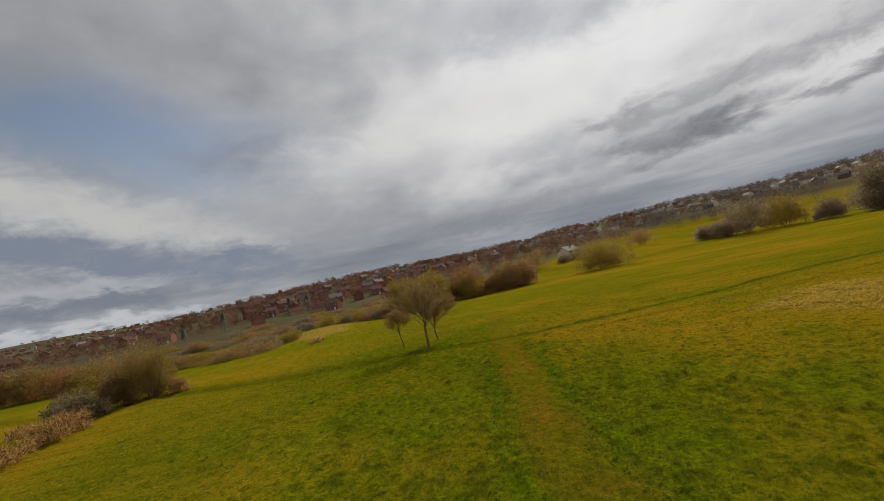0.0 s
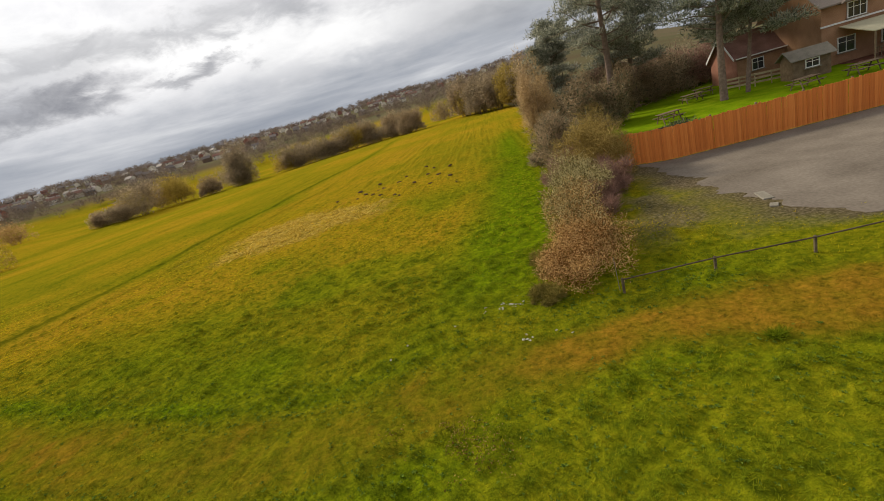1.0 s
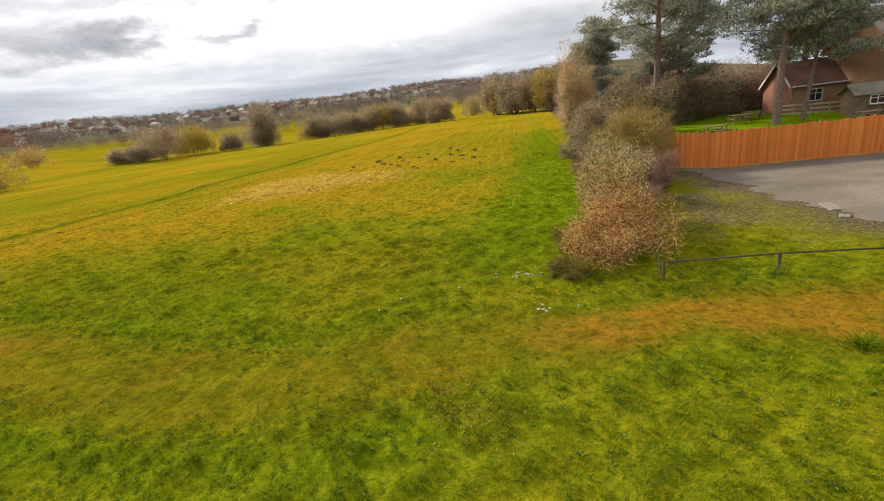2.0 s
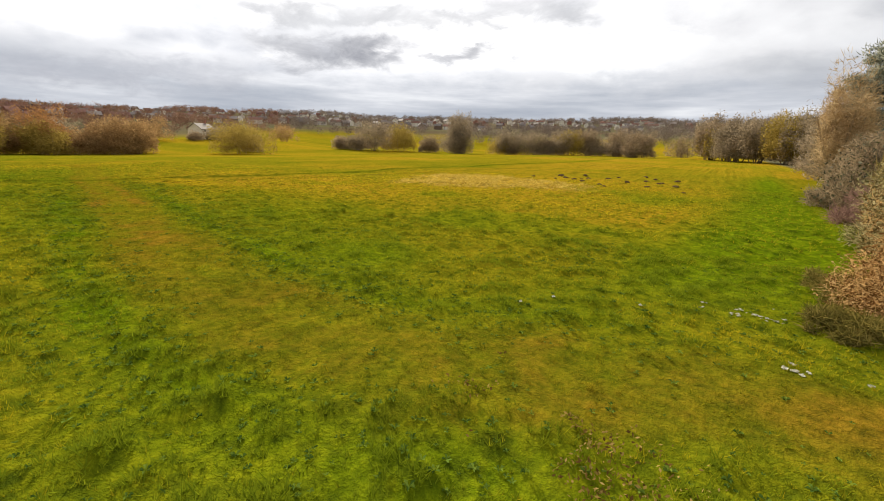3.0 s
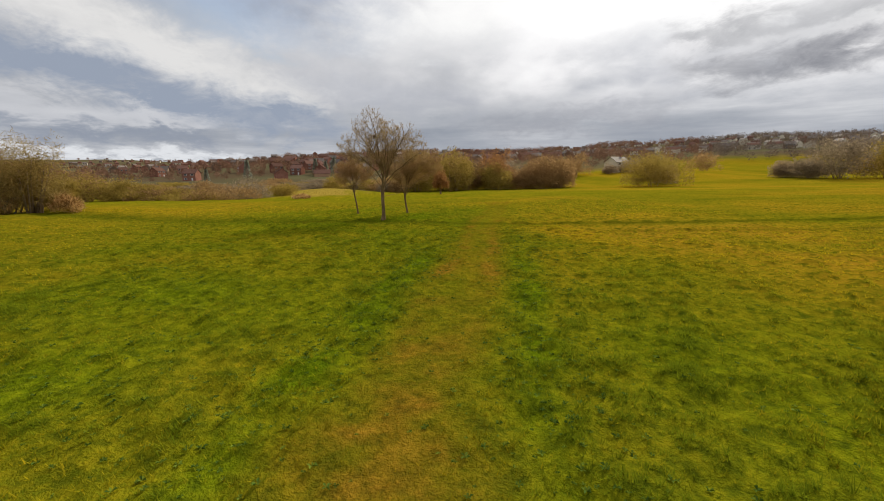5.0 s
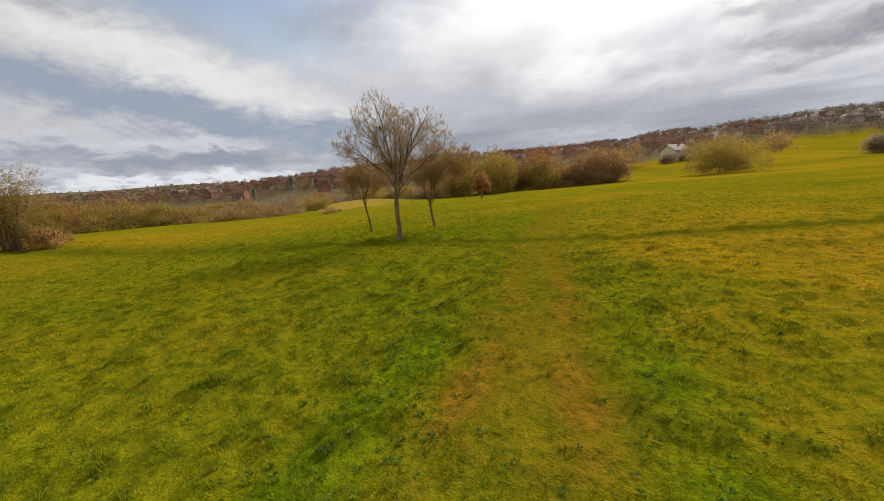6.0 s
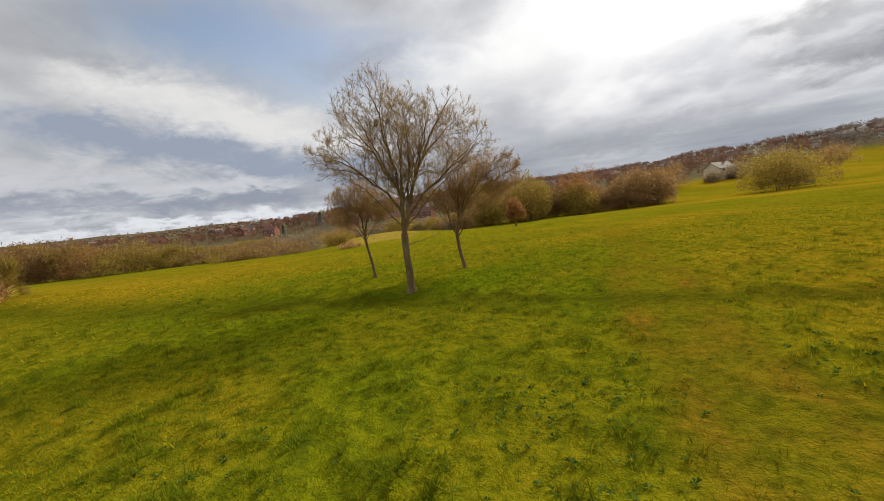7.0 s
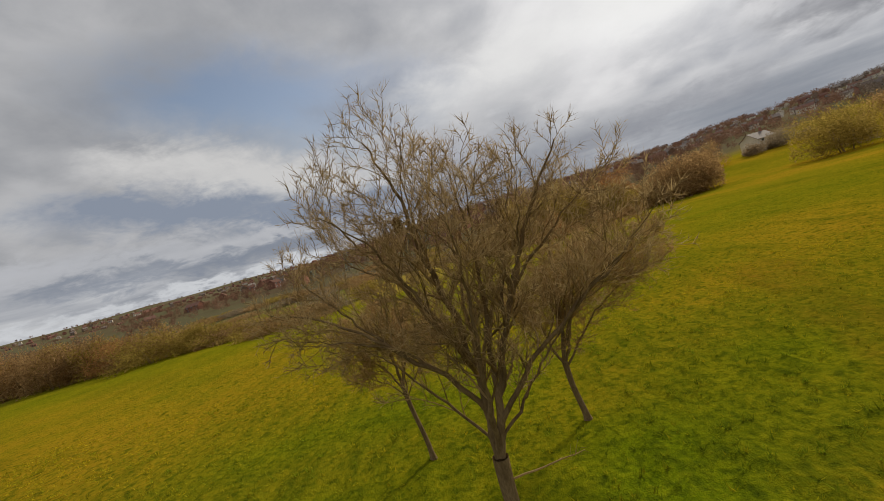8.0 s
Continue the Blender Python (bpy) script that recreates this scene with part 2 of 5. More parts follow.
M_TWIG_TAN = material("tan_twig", [(0.22, 0.150, 0.078), (0.46, 0.325, 0.170), (0.70, 0.52, 0.29)], 0.6, 0.85, island=0.28, through_light=0.55)
M_TWIG_BROWN = material("brown_scrub_twig", [(0.17, 0.106, 0.046), (0.37, 0.23, 0.098), (0.58, 0.385, 0.172)], 0.6, 0.85, island=0.28, through_light=0.6)
M_TWIG_GREY = material("grey_brown_twig", [(0.145, 0.114, 0.073), (0.315, 0.247, 0.158), (0.51, 0.40, 0.26)], 0.6, 0.85, island=0.28, through_light=0.55)
M_TWIG_OLIVE = material("olive_willow_twig", [(0.17, 0.122, 0.026), (0.35, 0.255, 0.056), (0.52, 0.38, 0.10)], 0.6, 0.85, island=0.28, through_light=0.6)
M_TWIG_DARK = material("dark_thorn_twig", [(0.17, 0.130, 0.080), (0.34, 0.255, 0.155), (0.54, 0.40, 0.25)], 0.8, 0.85, island=0.28, through_light=0.55)
M_BRAMBLE = material("dead_bramble", [(0.15, 0.072, 0.024), (0.47, 0.255, 0.088), (0.78, 0.52, 0.22)], 1.2, 0.85, island=0.95, through_light=0.4)
M_SAGE = material("pale_sage_leaf", [(0.10, 0.085, 0.030), (0.34, 0.285, 0.115), (0.62, 0.53, 0.27)], 1.2, 0.8, island=0.6, through_light=0.25)
M_IVY = material("dark_ivy_leaf", [(0.045, 0.055, 0.026), (0.095, 0.105, 0.048), (0.18, 0.175, 0.085)], 1.5, 0.6, island=0.6)
M_NEEDLE = material("pine_needle", [(0.13, 0.145, 0.108), (0.29, 0.30, 0.225), (0.52, 0.51, 0.40)], 1.0, 0.7, island=0.6, through_light=0.4)
M_PINE_BARK = material("pine_bark", [(0.12, 0.088, 0.072), (0.22, 0.160, 0.130), (0.34, 0.25, 0.20)], 5, 0.9, 30, 0.8)
M_FENCE = material("orange_stained_board", [(0.499, 0.137, 0.026), (0.746, 0.231, 0.044), (0.9, 0.349, 0.079)], 2.0, 0.75, 12, 0.35, 25, rnd=0.16, stretch=(1, 1, 0.12))
M_RAIL = material("weathered_dark_timber", [(0.066, 0.05, 0.034), (0.14, 0.109, 0.072), (0.244, 0.193, 0.123)], 3, 0.85, 18, 0.5, stretch=(0.2, 1, 1))
M_TARMAC = material("worn_grey_tarmac", [(0.12, 0.098, 0.076), (0.185, 0.155, 0.124), (0.265, 0.225, 0.18)], 0.35, 0.9, 9, 0.5, 40)
M_CONCRETE = material("pale_concrete", [(0.178, 0.158, 0.123), (0.25, 0.226, 0.179), (0.309, 0.276, 0.226)], 2.0, 0.9, 15, 0.3)
M_SOIL = material("dark_molehill_soil", [(0.06, 0.039, 0.021), (0.109, 0.071, 0.036), (0.167, 0.111, 0.053)], 6, 0.95, 30, 0.8)
M_LITTER = material("white_plastic_litter", [(0.36, 0.33, 0.24), (0.46, 0.425, 0.31), (0.53, 0.49, 0.365)], 8, 0.5)
M_BRICK = material("red_brick", [(0.170, 0.078, 0.056), (0.275, 0.128, 0.092), (0.39, 0.195, 0.142)], 0.8, 0.9, 14, 0.3, rnd=0.3)
M_BRICK_DUN = material("dun_brick", [(0.163, 0.114, 0.081), (0.25, 0.18, 0.132), (0.35, 0.264, 0.201)], 0.8, 0.9, 14, 0.3, rnd=0.4)
M_BRICK_TAN = material("tan_brick", [(0.30, 0.170, 0.100), (0.42, 0.245, 0.150), (0.52, 0.33, 0.21)], 0.8, 0.9, 14, 0.3, rnd=0.3)
M_RENDER = material("cream_render", [(0.56, 0.5, 0.39), (0.68, 0.62, 0.5), (0.78, 0.73, 0.62)], 0.5, 0.9, 9, 0.15, rnd=0.4)
M_TILE = material("brown_roof_tile", [(0.110, 0.062, 0.048), (0.190, 0.104, 0.080), (0.285, 0.160, 0.125)], 0.9, 0.85, 10, 0.4, rnd=0.4)
M_SLATE = material("grey_roof_slate", [(0.115, 0.092, 0.078), (0.185, 0.148, 0.126), (0.27, 0.22, 0.185)], 0.9, 0.7, 10, 0.4, rnd=0.4)
M_WHITE = material("white_painted_frame", [(0.66, 0.66, 0.64), (0.76, 0.76, 0.74), (0.82, 0.82, 0.80)], 3, 0.5)
M_TIMBER = material("brown_garden_timber", [(0.12, 0.085, 0.055), (0.20, 0.145, 0.095), (0.28, 0.21, 0.14)], 3, 0.85, 20, 0.3, rnd=0.3)
M_PALE_WOOD = material("pale_weathered_plank", [(0.30, 0.23, 0.14), (0.44, 0.35, 0.22), (0.57, 0.47, 0.32)], 3, 0.8, 20, 0.3, rnd=0.3)
M_CANVAS = material("cream_canvas", [(0.46, 0.42, 0.28), (0.58, 0.53, 0.36), (0.66, 0.61, 0.44)], 1.0, 0.9, 9, 0.2)
M_LAWN = material("mown_lawn", [(0.085, 0.157, 0.004), (0.153, 0.235, 0.005), (0.23, 0.287, 0.009)], 0.8, 0.9, 9, 0.8, 25)
M_TUSSOCK = material("dark_green_tussock", [(0.078, 0.121, 0.006), (0.166, 0.209, 0.01), (0.273, 0.322, 0.016)], 3, 0.9, island=0.5, through_light=0.3)
M_FAR_WOOD = material("far_bare_wood", [(0.140, 0.080, 0.052), (0.26, 0.150, 0.096), (0.39, 0.235, 0.155)], 0.02, 0.9, 0.15, island=0.35, through_light=0.2)
# The same bare woods, greyed: distance haze put into the colour.
M_FAR_WOOD_HAZED = material("far_hazed_wood", [(0.125, 0.098, 0.075), (0.235, 0.185, 0.145), (0.36, 0.285, 0.225)], 0.02, 0.9, 0.15, island=0.35, through_light=0.2)
M_UNDER = material("grey_green_undergrowth", [(0.127, 0.109, 0.026), (0.233, 0.194, 0.045), (0.38, 0.29, 0.077)], 2, 0.9, island=0.5, through_light=0.3)
M_TWIG_OCHRE = material("ochre_twig", [(0.15, 0.105, 0.032), (0.34, 0.245, 0.075), (0.52, 0.39, 0.14)], 0.6, 0.85, island=0.3, through_light=0.55)
M_DEAD = material("dead_leaf", [(0.129, 0.075, 0.02), (0.267, 0.168, 0.04), (0.436, 0.297, 0.085)], 2, 0.9, island=0.9, through_light=0.3)
M_TWIG_RUST = material("rust_brown_twig", [(0.20, 0.098, 0.036), (0.38, 0.195, 0.072), (0.56, 0.31, 0.12)], 0.6, 0.85, island=0.28, through_light=0.55)
M_WEED = material("broad_weed_leaf", [(0.065, 0.118, 0.018), (0.120, 0.190, 0.028), (0.21, 0.285, 0.036)], 3, 0.9, island=0.5, through_light=0.25)
M_STRAW = material("dead_straw", [(0.36, 0.24, 0.030), (0.65, 0.47, 0.075), (0.86, 0.67, 0.17)], 1.5, 0.9, island=0.6, through_light=0.4)
M_NEST = material("brown_dead_leaves", [(0.10, 0.05, 0.02), (0.17, 0.085, 0.035), (0.24, 0.13, 0.06)], 5, 0.9, 30, 0.5)


def glass_material():
    m = bpy.data.materials.new("window_glass")
    m.use_nodes = True
    k = Nodes(m.node_tree)
    b = k.add("ShaderNodeBsdfPrincipled", {"Base Color": (0.03, 0.035, 0.04, 1), "Roughness": 0.08, "Specular IOR Level": 0.6})
    k.add("ShaderNodeOutputMaterial", {0: b.outputs[0]})
    return m


M_GLASS = glass_material()

# ---------------------------------------------------------------- small mesh tools


def from_arrays(name, verts, faces, mat, parent=None, label="", tint=None, smooth=False):
    """One mesh object from arrays of corners and of triangles or quads."""
    me = bpy.data.meshes.new(name)
    verts, faces = np.asarray(verts, np.float32), np.asarray(faces, np.int32)
    n, k = faces.shape
    me.vertices.add(len(verts))
    me.vertices.foreach_set("co", verts.ravel())
    me.loops.add(n * k)
    me.loops.foreach_set("vertex_index", faces.ravel())
    me.polygons.add(n)
    me.polygons.foreach_set("loop_start", np.arange(0, n * k, k, dtype=np.int32))
    me.polygons.foreach_set("loop_total", np.full(n, k, np.int32))
    if smooth:
        me.polygons.foreach_set("use_smooth", np.ones(n, bool))
    if tint is not None:
        at = me.color_attributes.new("tint", "FLOAT_COLOR", "POINT")
        at.data.foreach_set("color", np.c_[tint, np.ones(len(tint))].astype(np.float32).ravel())
    me.update(calc_edges=True)
    me.materials.append(mat)
    ob = new(name, me)
    if parent:
        ob.parent = parent
    if label:
        ob["label"] = label
    return ob


def part(name, bm, mat, parent=None, label="", smooth=False):
    me = bpy.data.meshes.new(name)
    if smooth:
        for f in bm.faces:
            f.smooth = True
    bm.to_mesh(me)
    bm.free()
    me.materials.append(mat)
    ob = new(name, me)
    if parent:
        ob.parent = parent
    if label:
        ob["label"] = label
    return ob


def empty(name, m, label, category, group=""):
    e = new(name)
    e.empty_display_size = 0.2
    e.matrix_world = m
    return tagged(e, label, category, group)


def box(bm, size, m=None, bevel=0.0):
    """A block of that size, standing on its own base's middle."""
    sx, sy, sz = size
    got = bmesh.ops.create_cube(bm, size=1.0, matrix=Matrix.Translation((0, 0, sz / 2)) @ Matrix.Diagonal((sx, sy, sz, 1)))
    vs = got["verts"]
    if bevel:
        es = list({e for v in vs for e in v.link_edges})
        got = bmesh.ops.bevel(bm, geom=es, offset=bevel, segments=1, affect="EDGES", profile=0.5)
        vs = list({v for f in got["faces"] for v in f.verts} | {v for v in vs if v.is_valid})
    if m is not None:
        bmesh.ops.transform(bm, matrix=m, verts=vs)
    return vs


class Soup:
    """Gathers tubes and blades into one mesh."""

    def __init__(self):
        self.v, self.f, self.n = [], [], 0

    def tube(self, pts, radii, sides):
        pts = np.asarray(pts, float)
        d = np.gradient(pts, axis=0)
        d /= np.linalg.norm(d, axis=1, keepdims=True) + 1e-9
        ref = np.array([0.31, 0.95, 0.05]) if abs(d[0, 1]) < 0.8 else np.array([1.0, 0.1, 0.0])
        a = np.cross(d, ref)
        a /= np.linalg.norm(a, axis=1, keepdims=True) + 1e-9
        b = np.cross(d, a)
        th = np.arange(sides) * 2 * np.pi / sides
        ring = pts[:, None] + np.asarray(radii)[:, None, None] * (np.cos(th)[None, :, None] * a[:, None] + np.sin(th)[None, :, None] * b[:, None])
        m = len(pts)
        i, j = np.meshgrid(np.arange(m - 1), np.arange(sides), indexing="ij")
        q = np.stack([i * sides + j, i * sides + (j + 1) % sides, (i + 1) * sides + (j + 1) % sides, (i + 1) * sides + j], -1).reshape(-1, 4)
        self.v.append(ring.reshape(-1, 3))
        self.f.append(np.concatenate([q[:, [0, 1, 2]], q[:, [0, 2, 3]]]) + self.n)
        self.n += m * sides

    def blades(self, base, way, width, rng):
        """One slim triangle for each base point, drawn out along its way."""
        way = np.asarray(way)
        side = np.cross(way, rng.normal(size=way.shape))
        side *= (np.asarray(width) / (np.linalg.norm(side, axis=1) + 1e-9))[:, None] / 2
        m = len(base)
        self.v.append(np.stack([base - side, base + side, base + way], 1).reshape(-1, 3))
        self.f.append(np.arange(3 * m).reshape(-1, 3) + self.n)
        self.n += 3 * m

    def leaves(self, mid, size, rng):
        """One small four-cornered leaf for each point, as two triangles."""
        m = len(mid)
        a = rng.normal(size=(m, 3))
        a /= np.linalg.norm(a, axis=1, keepdims=True)
        b = np.cross(a, rng.normal(size=(m, 3)))
        b /= np.linalg.norm(b, axis=1, keepdims=True) + 1e-9
        s = np.asarray(size)[:, None]
        self.v.append(np.stack([mid - a * s, mid + b * s * 0.5, mid + a * s, mid - b * s * 0.5], 1).reshape(-1, 3))
        i = np.arange(m)[:, None] * 4 + self.n
        self.f.append(np.concatenate([i + [0, 1, 2], i + [0, 2, 3]]))
        self.n += 4 * m

    def out(self, name, mat, parent=None, label="", smooth=False):
        return from_arrays(name, np.concatenate(self.v), np.concatenate(self.f), mat, parent, label, smooth=smooth)


def smooth(a, b, x):
    t = np.clip((np.asarray(x, float) - a) / (b - a), 0, 1)
    return t * t * (3 - 2 * t)


def lattice(x, y, seed=0):
    """Smooth random values from -1 to 1 on the plan, one cell a metre."""
    x, y = np.asarray(x, float), np.asarray(y, float)
    xi, yi = np.floor(x), np.floor(y)
    fx, fy = x - xi, y - yi
    fx, fy = fx * fx * (3 - 2 * fx), fy * fy * (3 - 2 * fy)

    def h(a, b):
        s = np.sin(a * 127.1 + b * 311.7 + seed * 74.7) * 43758.5453
        return (s - np.floor(s)) * 2 - 1

    return (h(xi, yi) * (1 - fx) + h(xi + 1, yi) * fx) * (1 - fy) + (h(xi, yi + 1) * (1 - fx) + h(xi + 1, yi + 1) * fx) * fy


def off_line(x, y, pts):
    """Distance on the plan from a line of points."""
    best = np.full(np.shape(x), 1e9)
    for (ax, ay), (bx, by) in zip(pts, pts[1:]):
        dx, dy = bx - ax, by - ay
        t = np.clip(((x - ax) * dx + (y - ay) * dy) / (dx * dx + dy * dy), 0, 1)
        best = np.minimum(best, np.hypot(x - ax - t * dx, y - ay - t * dy))
    return best


# ---------------------------------------------------------------- the lie of the land
WORN_PATH = [(80, -4), (60, -2.0), (47, 0.1), (42.4, 0.7), (40, 0.2), (37.3, -0.5), (35, -1.4), (33, -1.7), (30.6, -1.3), (27.5, -0.55), (25, 0.15), (22.4, 0.95), (20.5, 1.4), (17, 2.5), (13.3, 3.6), (10.3, 4.4), (6.2, 5.4), (0, 7.4), (-14, 12)]
CROSS_PATH = [(-34, -66), (-18, -42), (-8, -25), (-2.5, -9.5), (0, -2.4), (3.4, 3.5), (6.2, 9), (7.4, 20), (7.6, 31.5), (9.5, 59), (11, 90), (8, 150)]
SIDE_RUT = [(9.7, 10.4), (11.3, 21.5), (13.5, 34), (16, 52)]
HEDGE_LINE = [(40.9, 3.6), (42.2, 13), (43.7, 26), (45.5, 48), (48.3, 78), (49, 110)]


def land(x, y):
    """Height of the land without its fine relief."""
    x, y = np.asarray(x, float), np.asarray(y, float)
    h = -2.0 * smooth(-5, -105, x) - 0.35 * smooth(45.5, 50, x) * smooth(9, 15, y) * (1 - smooth(20, 26, y))
    r = np.hypot(x - 30, y)
    az = np.degrees(np.arctan2(30 - x, y))
    left = smooth(92, 120, az) * (1 - smooth(150, 175, az))
    hill = (0.062 + 0.009 * (1 - smooth(45, 75, az))) * np.maximum(0, np.minimum(r, 1150) - 240) * smooth(230, 420, r) * smooth(-32, -10, az)
    valley = 0.033 * np.maximum(0, np.minimum(r, 1100) - 300) + 0.043 * np.maximum(0, np.minimum(r, 3600) - 1150)
    h = h + hill * (1 - left) + valley * left
    h = h + 2.0 * smooth(150, 222, r) * smooth(20, 40, az) * (1 - smooth(120, 135, az)) + 2.6 * smooth(178, 230, r) * smooth(46, 52, az) * (1 - smooth(64, 72, az)) * (1 - smooth(260, 420, r))
    h = h + 0.6 * np.exp(-((x + 10) / 9) ** 2 - ((y + 28) / 7) ** 2) + 1.7 * np.exp(-((x + 88) / 15) ** 2 - ((y + 15) / 13) ** 2)
    return h + lattice(x / 140, y / 140, 5) * smooth(300, 900, r) * 6


def flat_part(x, y):
    """Where the ground is worn or made flat: the path, the car park, the garden lawn."""
    park = smooth(45.0, 47, x) * smooth(1.6, 3.0, y) * (1 - smooth(80, 90, y))
    return np.maximum(np.exp(-(off_line(x, y, WORN_PATH) / 0.8) ** 2) * 0.7, park)


def tufts(x, y):
    """Where the tussocks stand, from 0 to 1."""
    return smooth(0.02, 0.5, 0.45 * lattice(x / 0.40, y / 0.40, 1) + 0.55 * lattice(x / 0.26, y / 0.26, 2)) * (1 - flat_part(x, y)) * (0.6 + 0.4 * smooth(-0.5, 0.3, lattice(x / 4.5, y / 4.5, 21)))


def dark_clumps(x, y):
    """Small coarse clumps of darker grass, in loose drifts, from 0 to 1."""
    one = lattice(x / 0.30 + 0.6 * lattice(x / 1.3, y / 1.3, 33), y / 0.24, 31) + 0.45 * lattice(x / 0.13, y / 0.13, 32)
    return smooth(0.42, 0.78, one) * smooth(-0.45, 0.35, lattice(x / 2.6, y / 2.6, 34))


def ground_z(x, y):
    x, y = np.asarray(x, float), np.asarray(y, float)
    near = 1 - smooth(60, 140, np.hypot(x - 25, y - 3))
    b = 0.065 * lattice(x / 0.40, y / 0.40, 1) + 0.055 * lattice(x / 0.26, y / 0.26, 2) + 0.04 * lattice(x / 2.1, y / 2.1, 3)
    return land(x, y) + b * near * (1 - flat_part(x, y)) - 0.22 * ruts(x, y) * (1 - smooth(-2, 4, y)) * near + 0.12 * lattice(x / 9, y / 9, 4) * (1 - smooth(40, 48, x)) * smooth(5, 12, np.hypot(x, y))


def at_ground(x, y, sink=0.0):
    return float(ground_z(x, y)) - sink


def ruts(x, y):
    """The trodden line across the meadow: a broad hollow at its south end, a narrow rut farther on."""
    d = off_line(x, y, CROSS_PATH) + 0.12 * lattice(x / 2.5, y / 2.5, 71)
    wide = 1.7 - 1.1 * smooth(-4, 6, y)
    main = np.exp(-(d / wide) ** 2) * (0.62 + 0.20 * smooth(-4, 6, y) - 0.35 * smooth(70, 110, y))
    side = np.exp(-(off_line(x, y, SIDE_RUT) / 0.5) ** 2) * 0.45
    return np.maximum(main, side)


def covers(x, y):
    """How far the sward is path, straw, lush, dry, far off or bare at points of the plan."""
    wob = lattice(x / 3, y / 3, 8) * 0.35 + lattice(x / 1.1, y / 1.1, 9) * 0.2
    d = off_line(x, y, WORN_PATH)
    wide = 1.12 + 0.13 * smooth(27, 38, x)
    path = (1 - smooth(0.35, 1.45, d / wide + wob)) * (0.55 + 0.32 * smooth(-2, 12, x) - 0.33 * smooth(25, 31, x) + 0.50 * smooth(37.0, 40.5, x))
    broken = smooth(40, 36, x)
    lanes = 0.52 + 0.62 * np.exp(-((np.abs(d) - 0.74) / 0.36) ** 2)
    path = np.clip(path * (1 + broken * (0.50 * lattice(x / 1.2, y / 1.2, 27) + 0.35 * lattice(x / 0.45, y / 0.45, 28))) * (1 - smooth(27, 20, x) * (1 - lanes)), 0, 1)
    fringe = np.exp(-((d - 1.75) / 0.65) ** 2) * smooth(9, 16, x) * (1 - smooth(32, 36, x)) * (0.95 + 0.5 * lattice(x / 1.3, y / 1.3, 26))
    e = np.hypot((x - 21.8) / 6.6, (y - 25.3) / 4.9) + wob * 0.9 + 0.25 * lattice(x / 0.6, y / 0.6, 17)
    straw = (1 - smooth(0.5, 1.3, e)) * 0.8
    bank = np.hypot((x + 80) / 18, (y + 15) / 10) + wob * 1.2 + 0.2 * lattice(x / 2.2, y / 2.2, 18)
    straw = np.maximum(straw, (1 - smooth(0.6, 1.2, bank)) * 0.75)
    lush = np.exp(-((off_line(x, y, CROSS_PATH) / 1.6) ** 2)) * 0.45
    hd = off_line(x, y, HEDGE_LINE)
    lush = np.maximum(lush, (1 - smooth(3.0, 7.0, hd + wob * 2)) * smooth(0, 6, y) * (1 - smooth(41.5, 44.5, x)))
    lush = np.maximum(lush, 0.5 * smooth(0.1, 0.5, lattice(x / 5, y / 5, 21)) * (1 - smooth(26, 36, np.hypot(x - 38, y + 4))))
    lush = np.maximum(lush, (0.46 + 0.42 * lattice(x / 2.6, y / 2.6, 22) + 0.16 * smooth(-1.5, -4, y) * smooth(30, 36, x)) * smooth(-14, -6, x) * (1 - smooth(48, 60, x)) * (1 - smooth(4, 15, np.abs(y + 1))) * (1 - 0.35 * np.clip(path * 1.6, 0, 1)))
    lush = np.maximum(lush, fringe)
    lush = np.maximum(lush, 0.32 * smooth(-15, -45, x) * (1 - smooth(20, 60, y)))
    dry = smooth(-0.4, 0.7, lattice(x / 17, y / 17, 11) + 0.5 * lattice(x / 6, y / 6, 12)) * 0.7
    dry = np.maximum(dry, np.exp(-(((x - 25) / 14) ** 2 + ((y - 27) / 13) ** 2)) * 1.15)
    dry = np.maximum(dry, np.exp(-(((x - 12) / 15) ** 2 + ((y - 15) / 8) ** 2)) * 1.15)
    dry = dry * (0.45 + 0.55 * smooth(3, 14, np.hypot(x - 38, y + 8))) * (0.35 + 0.65 * smooth(3, 13, np.abs(y + 1))) + (0.22 + 0.14 * smooth(-25, 5, x)) * smooth(32, 85, np.hypot(x - 25, y + 4))
    gold = np.exp(-((x - 9) / 6) ** 2 - ((y - 9.3) / 3.2) ** 2)
    dry, lush = np.maximum(dry, gold * 1.1), lush * (1 - 0.8 * gold)
    r = np.hypot(x - 30, y)
    bearing = np.degrees(np.arctan2(30 - x, y))
    far = smooth(215, 330, r + 30 * lattice(x / 60, y / 60, 15) - 150 * (1 - smooth(50, 72, bearing)) + 110 * smooth(80, 92, bearing))
    rim = np.interp(y, [3.2, 3.5, 4.1, 5.1, 7.8, 12.7, 18.1], [60, 52, 49.4, 48.8, 48.4, 47.9, 47.2])
    bare = smooth(-3.2, 0.2, x - rim + wob * 3) * smooth(2.4, 3.6, y + wob * 1.2) * (1 - smooth(17.3, 17.9, y))
    bare = np.maximum(bare * 0.95, 0.75 * smooth(42.5, 44.5, x) * smooth(4.2, 7, y) * (1 - smooth(16, 19, y)) * smooth(-0.35, 0.35, lattice(x / 1.9, y / 1.9, 61) + 0.4 * lattice(x / 0.5, y / 0.5, 62)))
    far = np.maximum(far, smooth(48.5, 51, x) * smooth(40, 46, y))
    return path, straw, np.clip(lush, 0, 1), np.clip(dry, 0, 1), far, bare


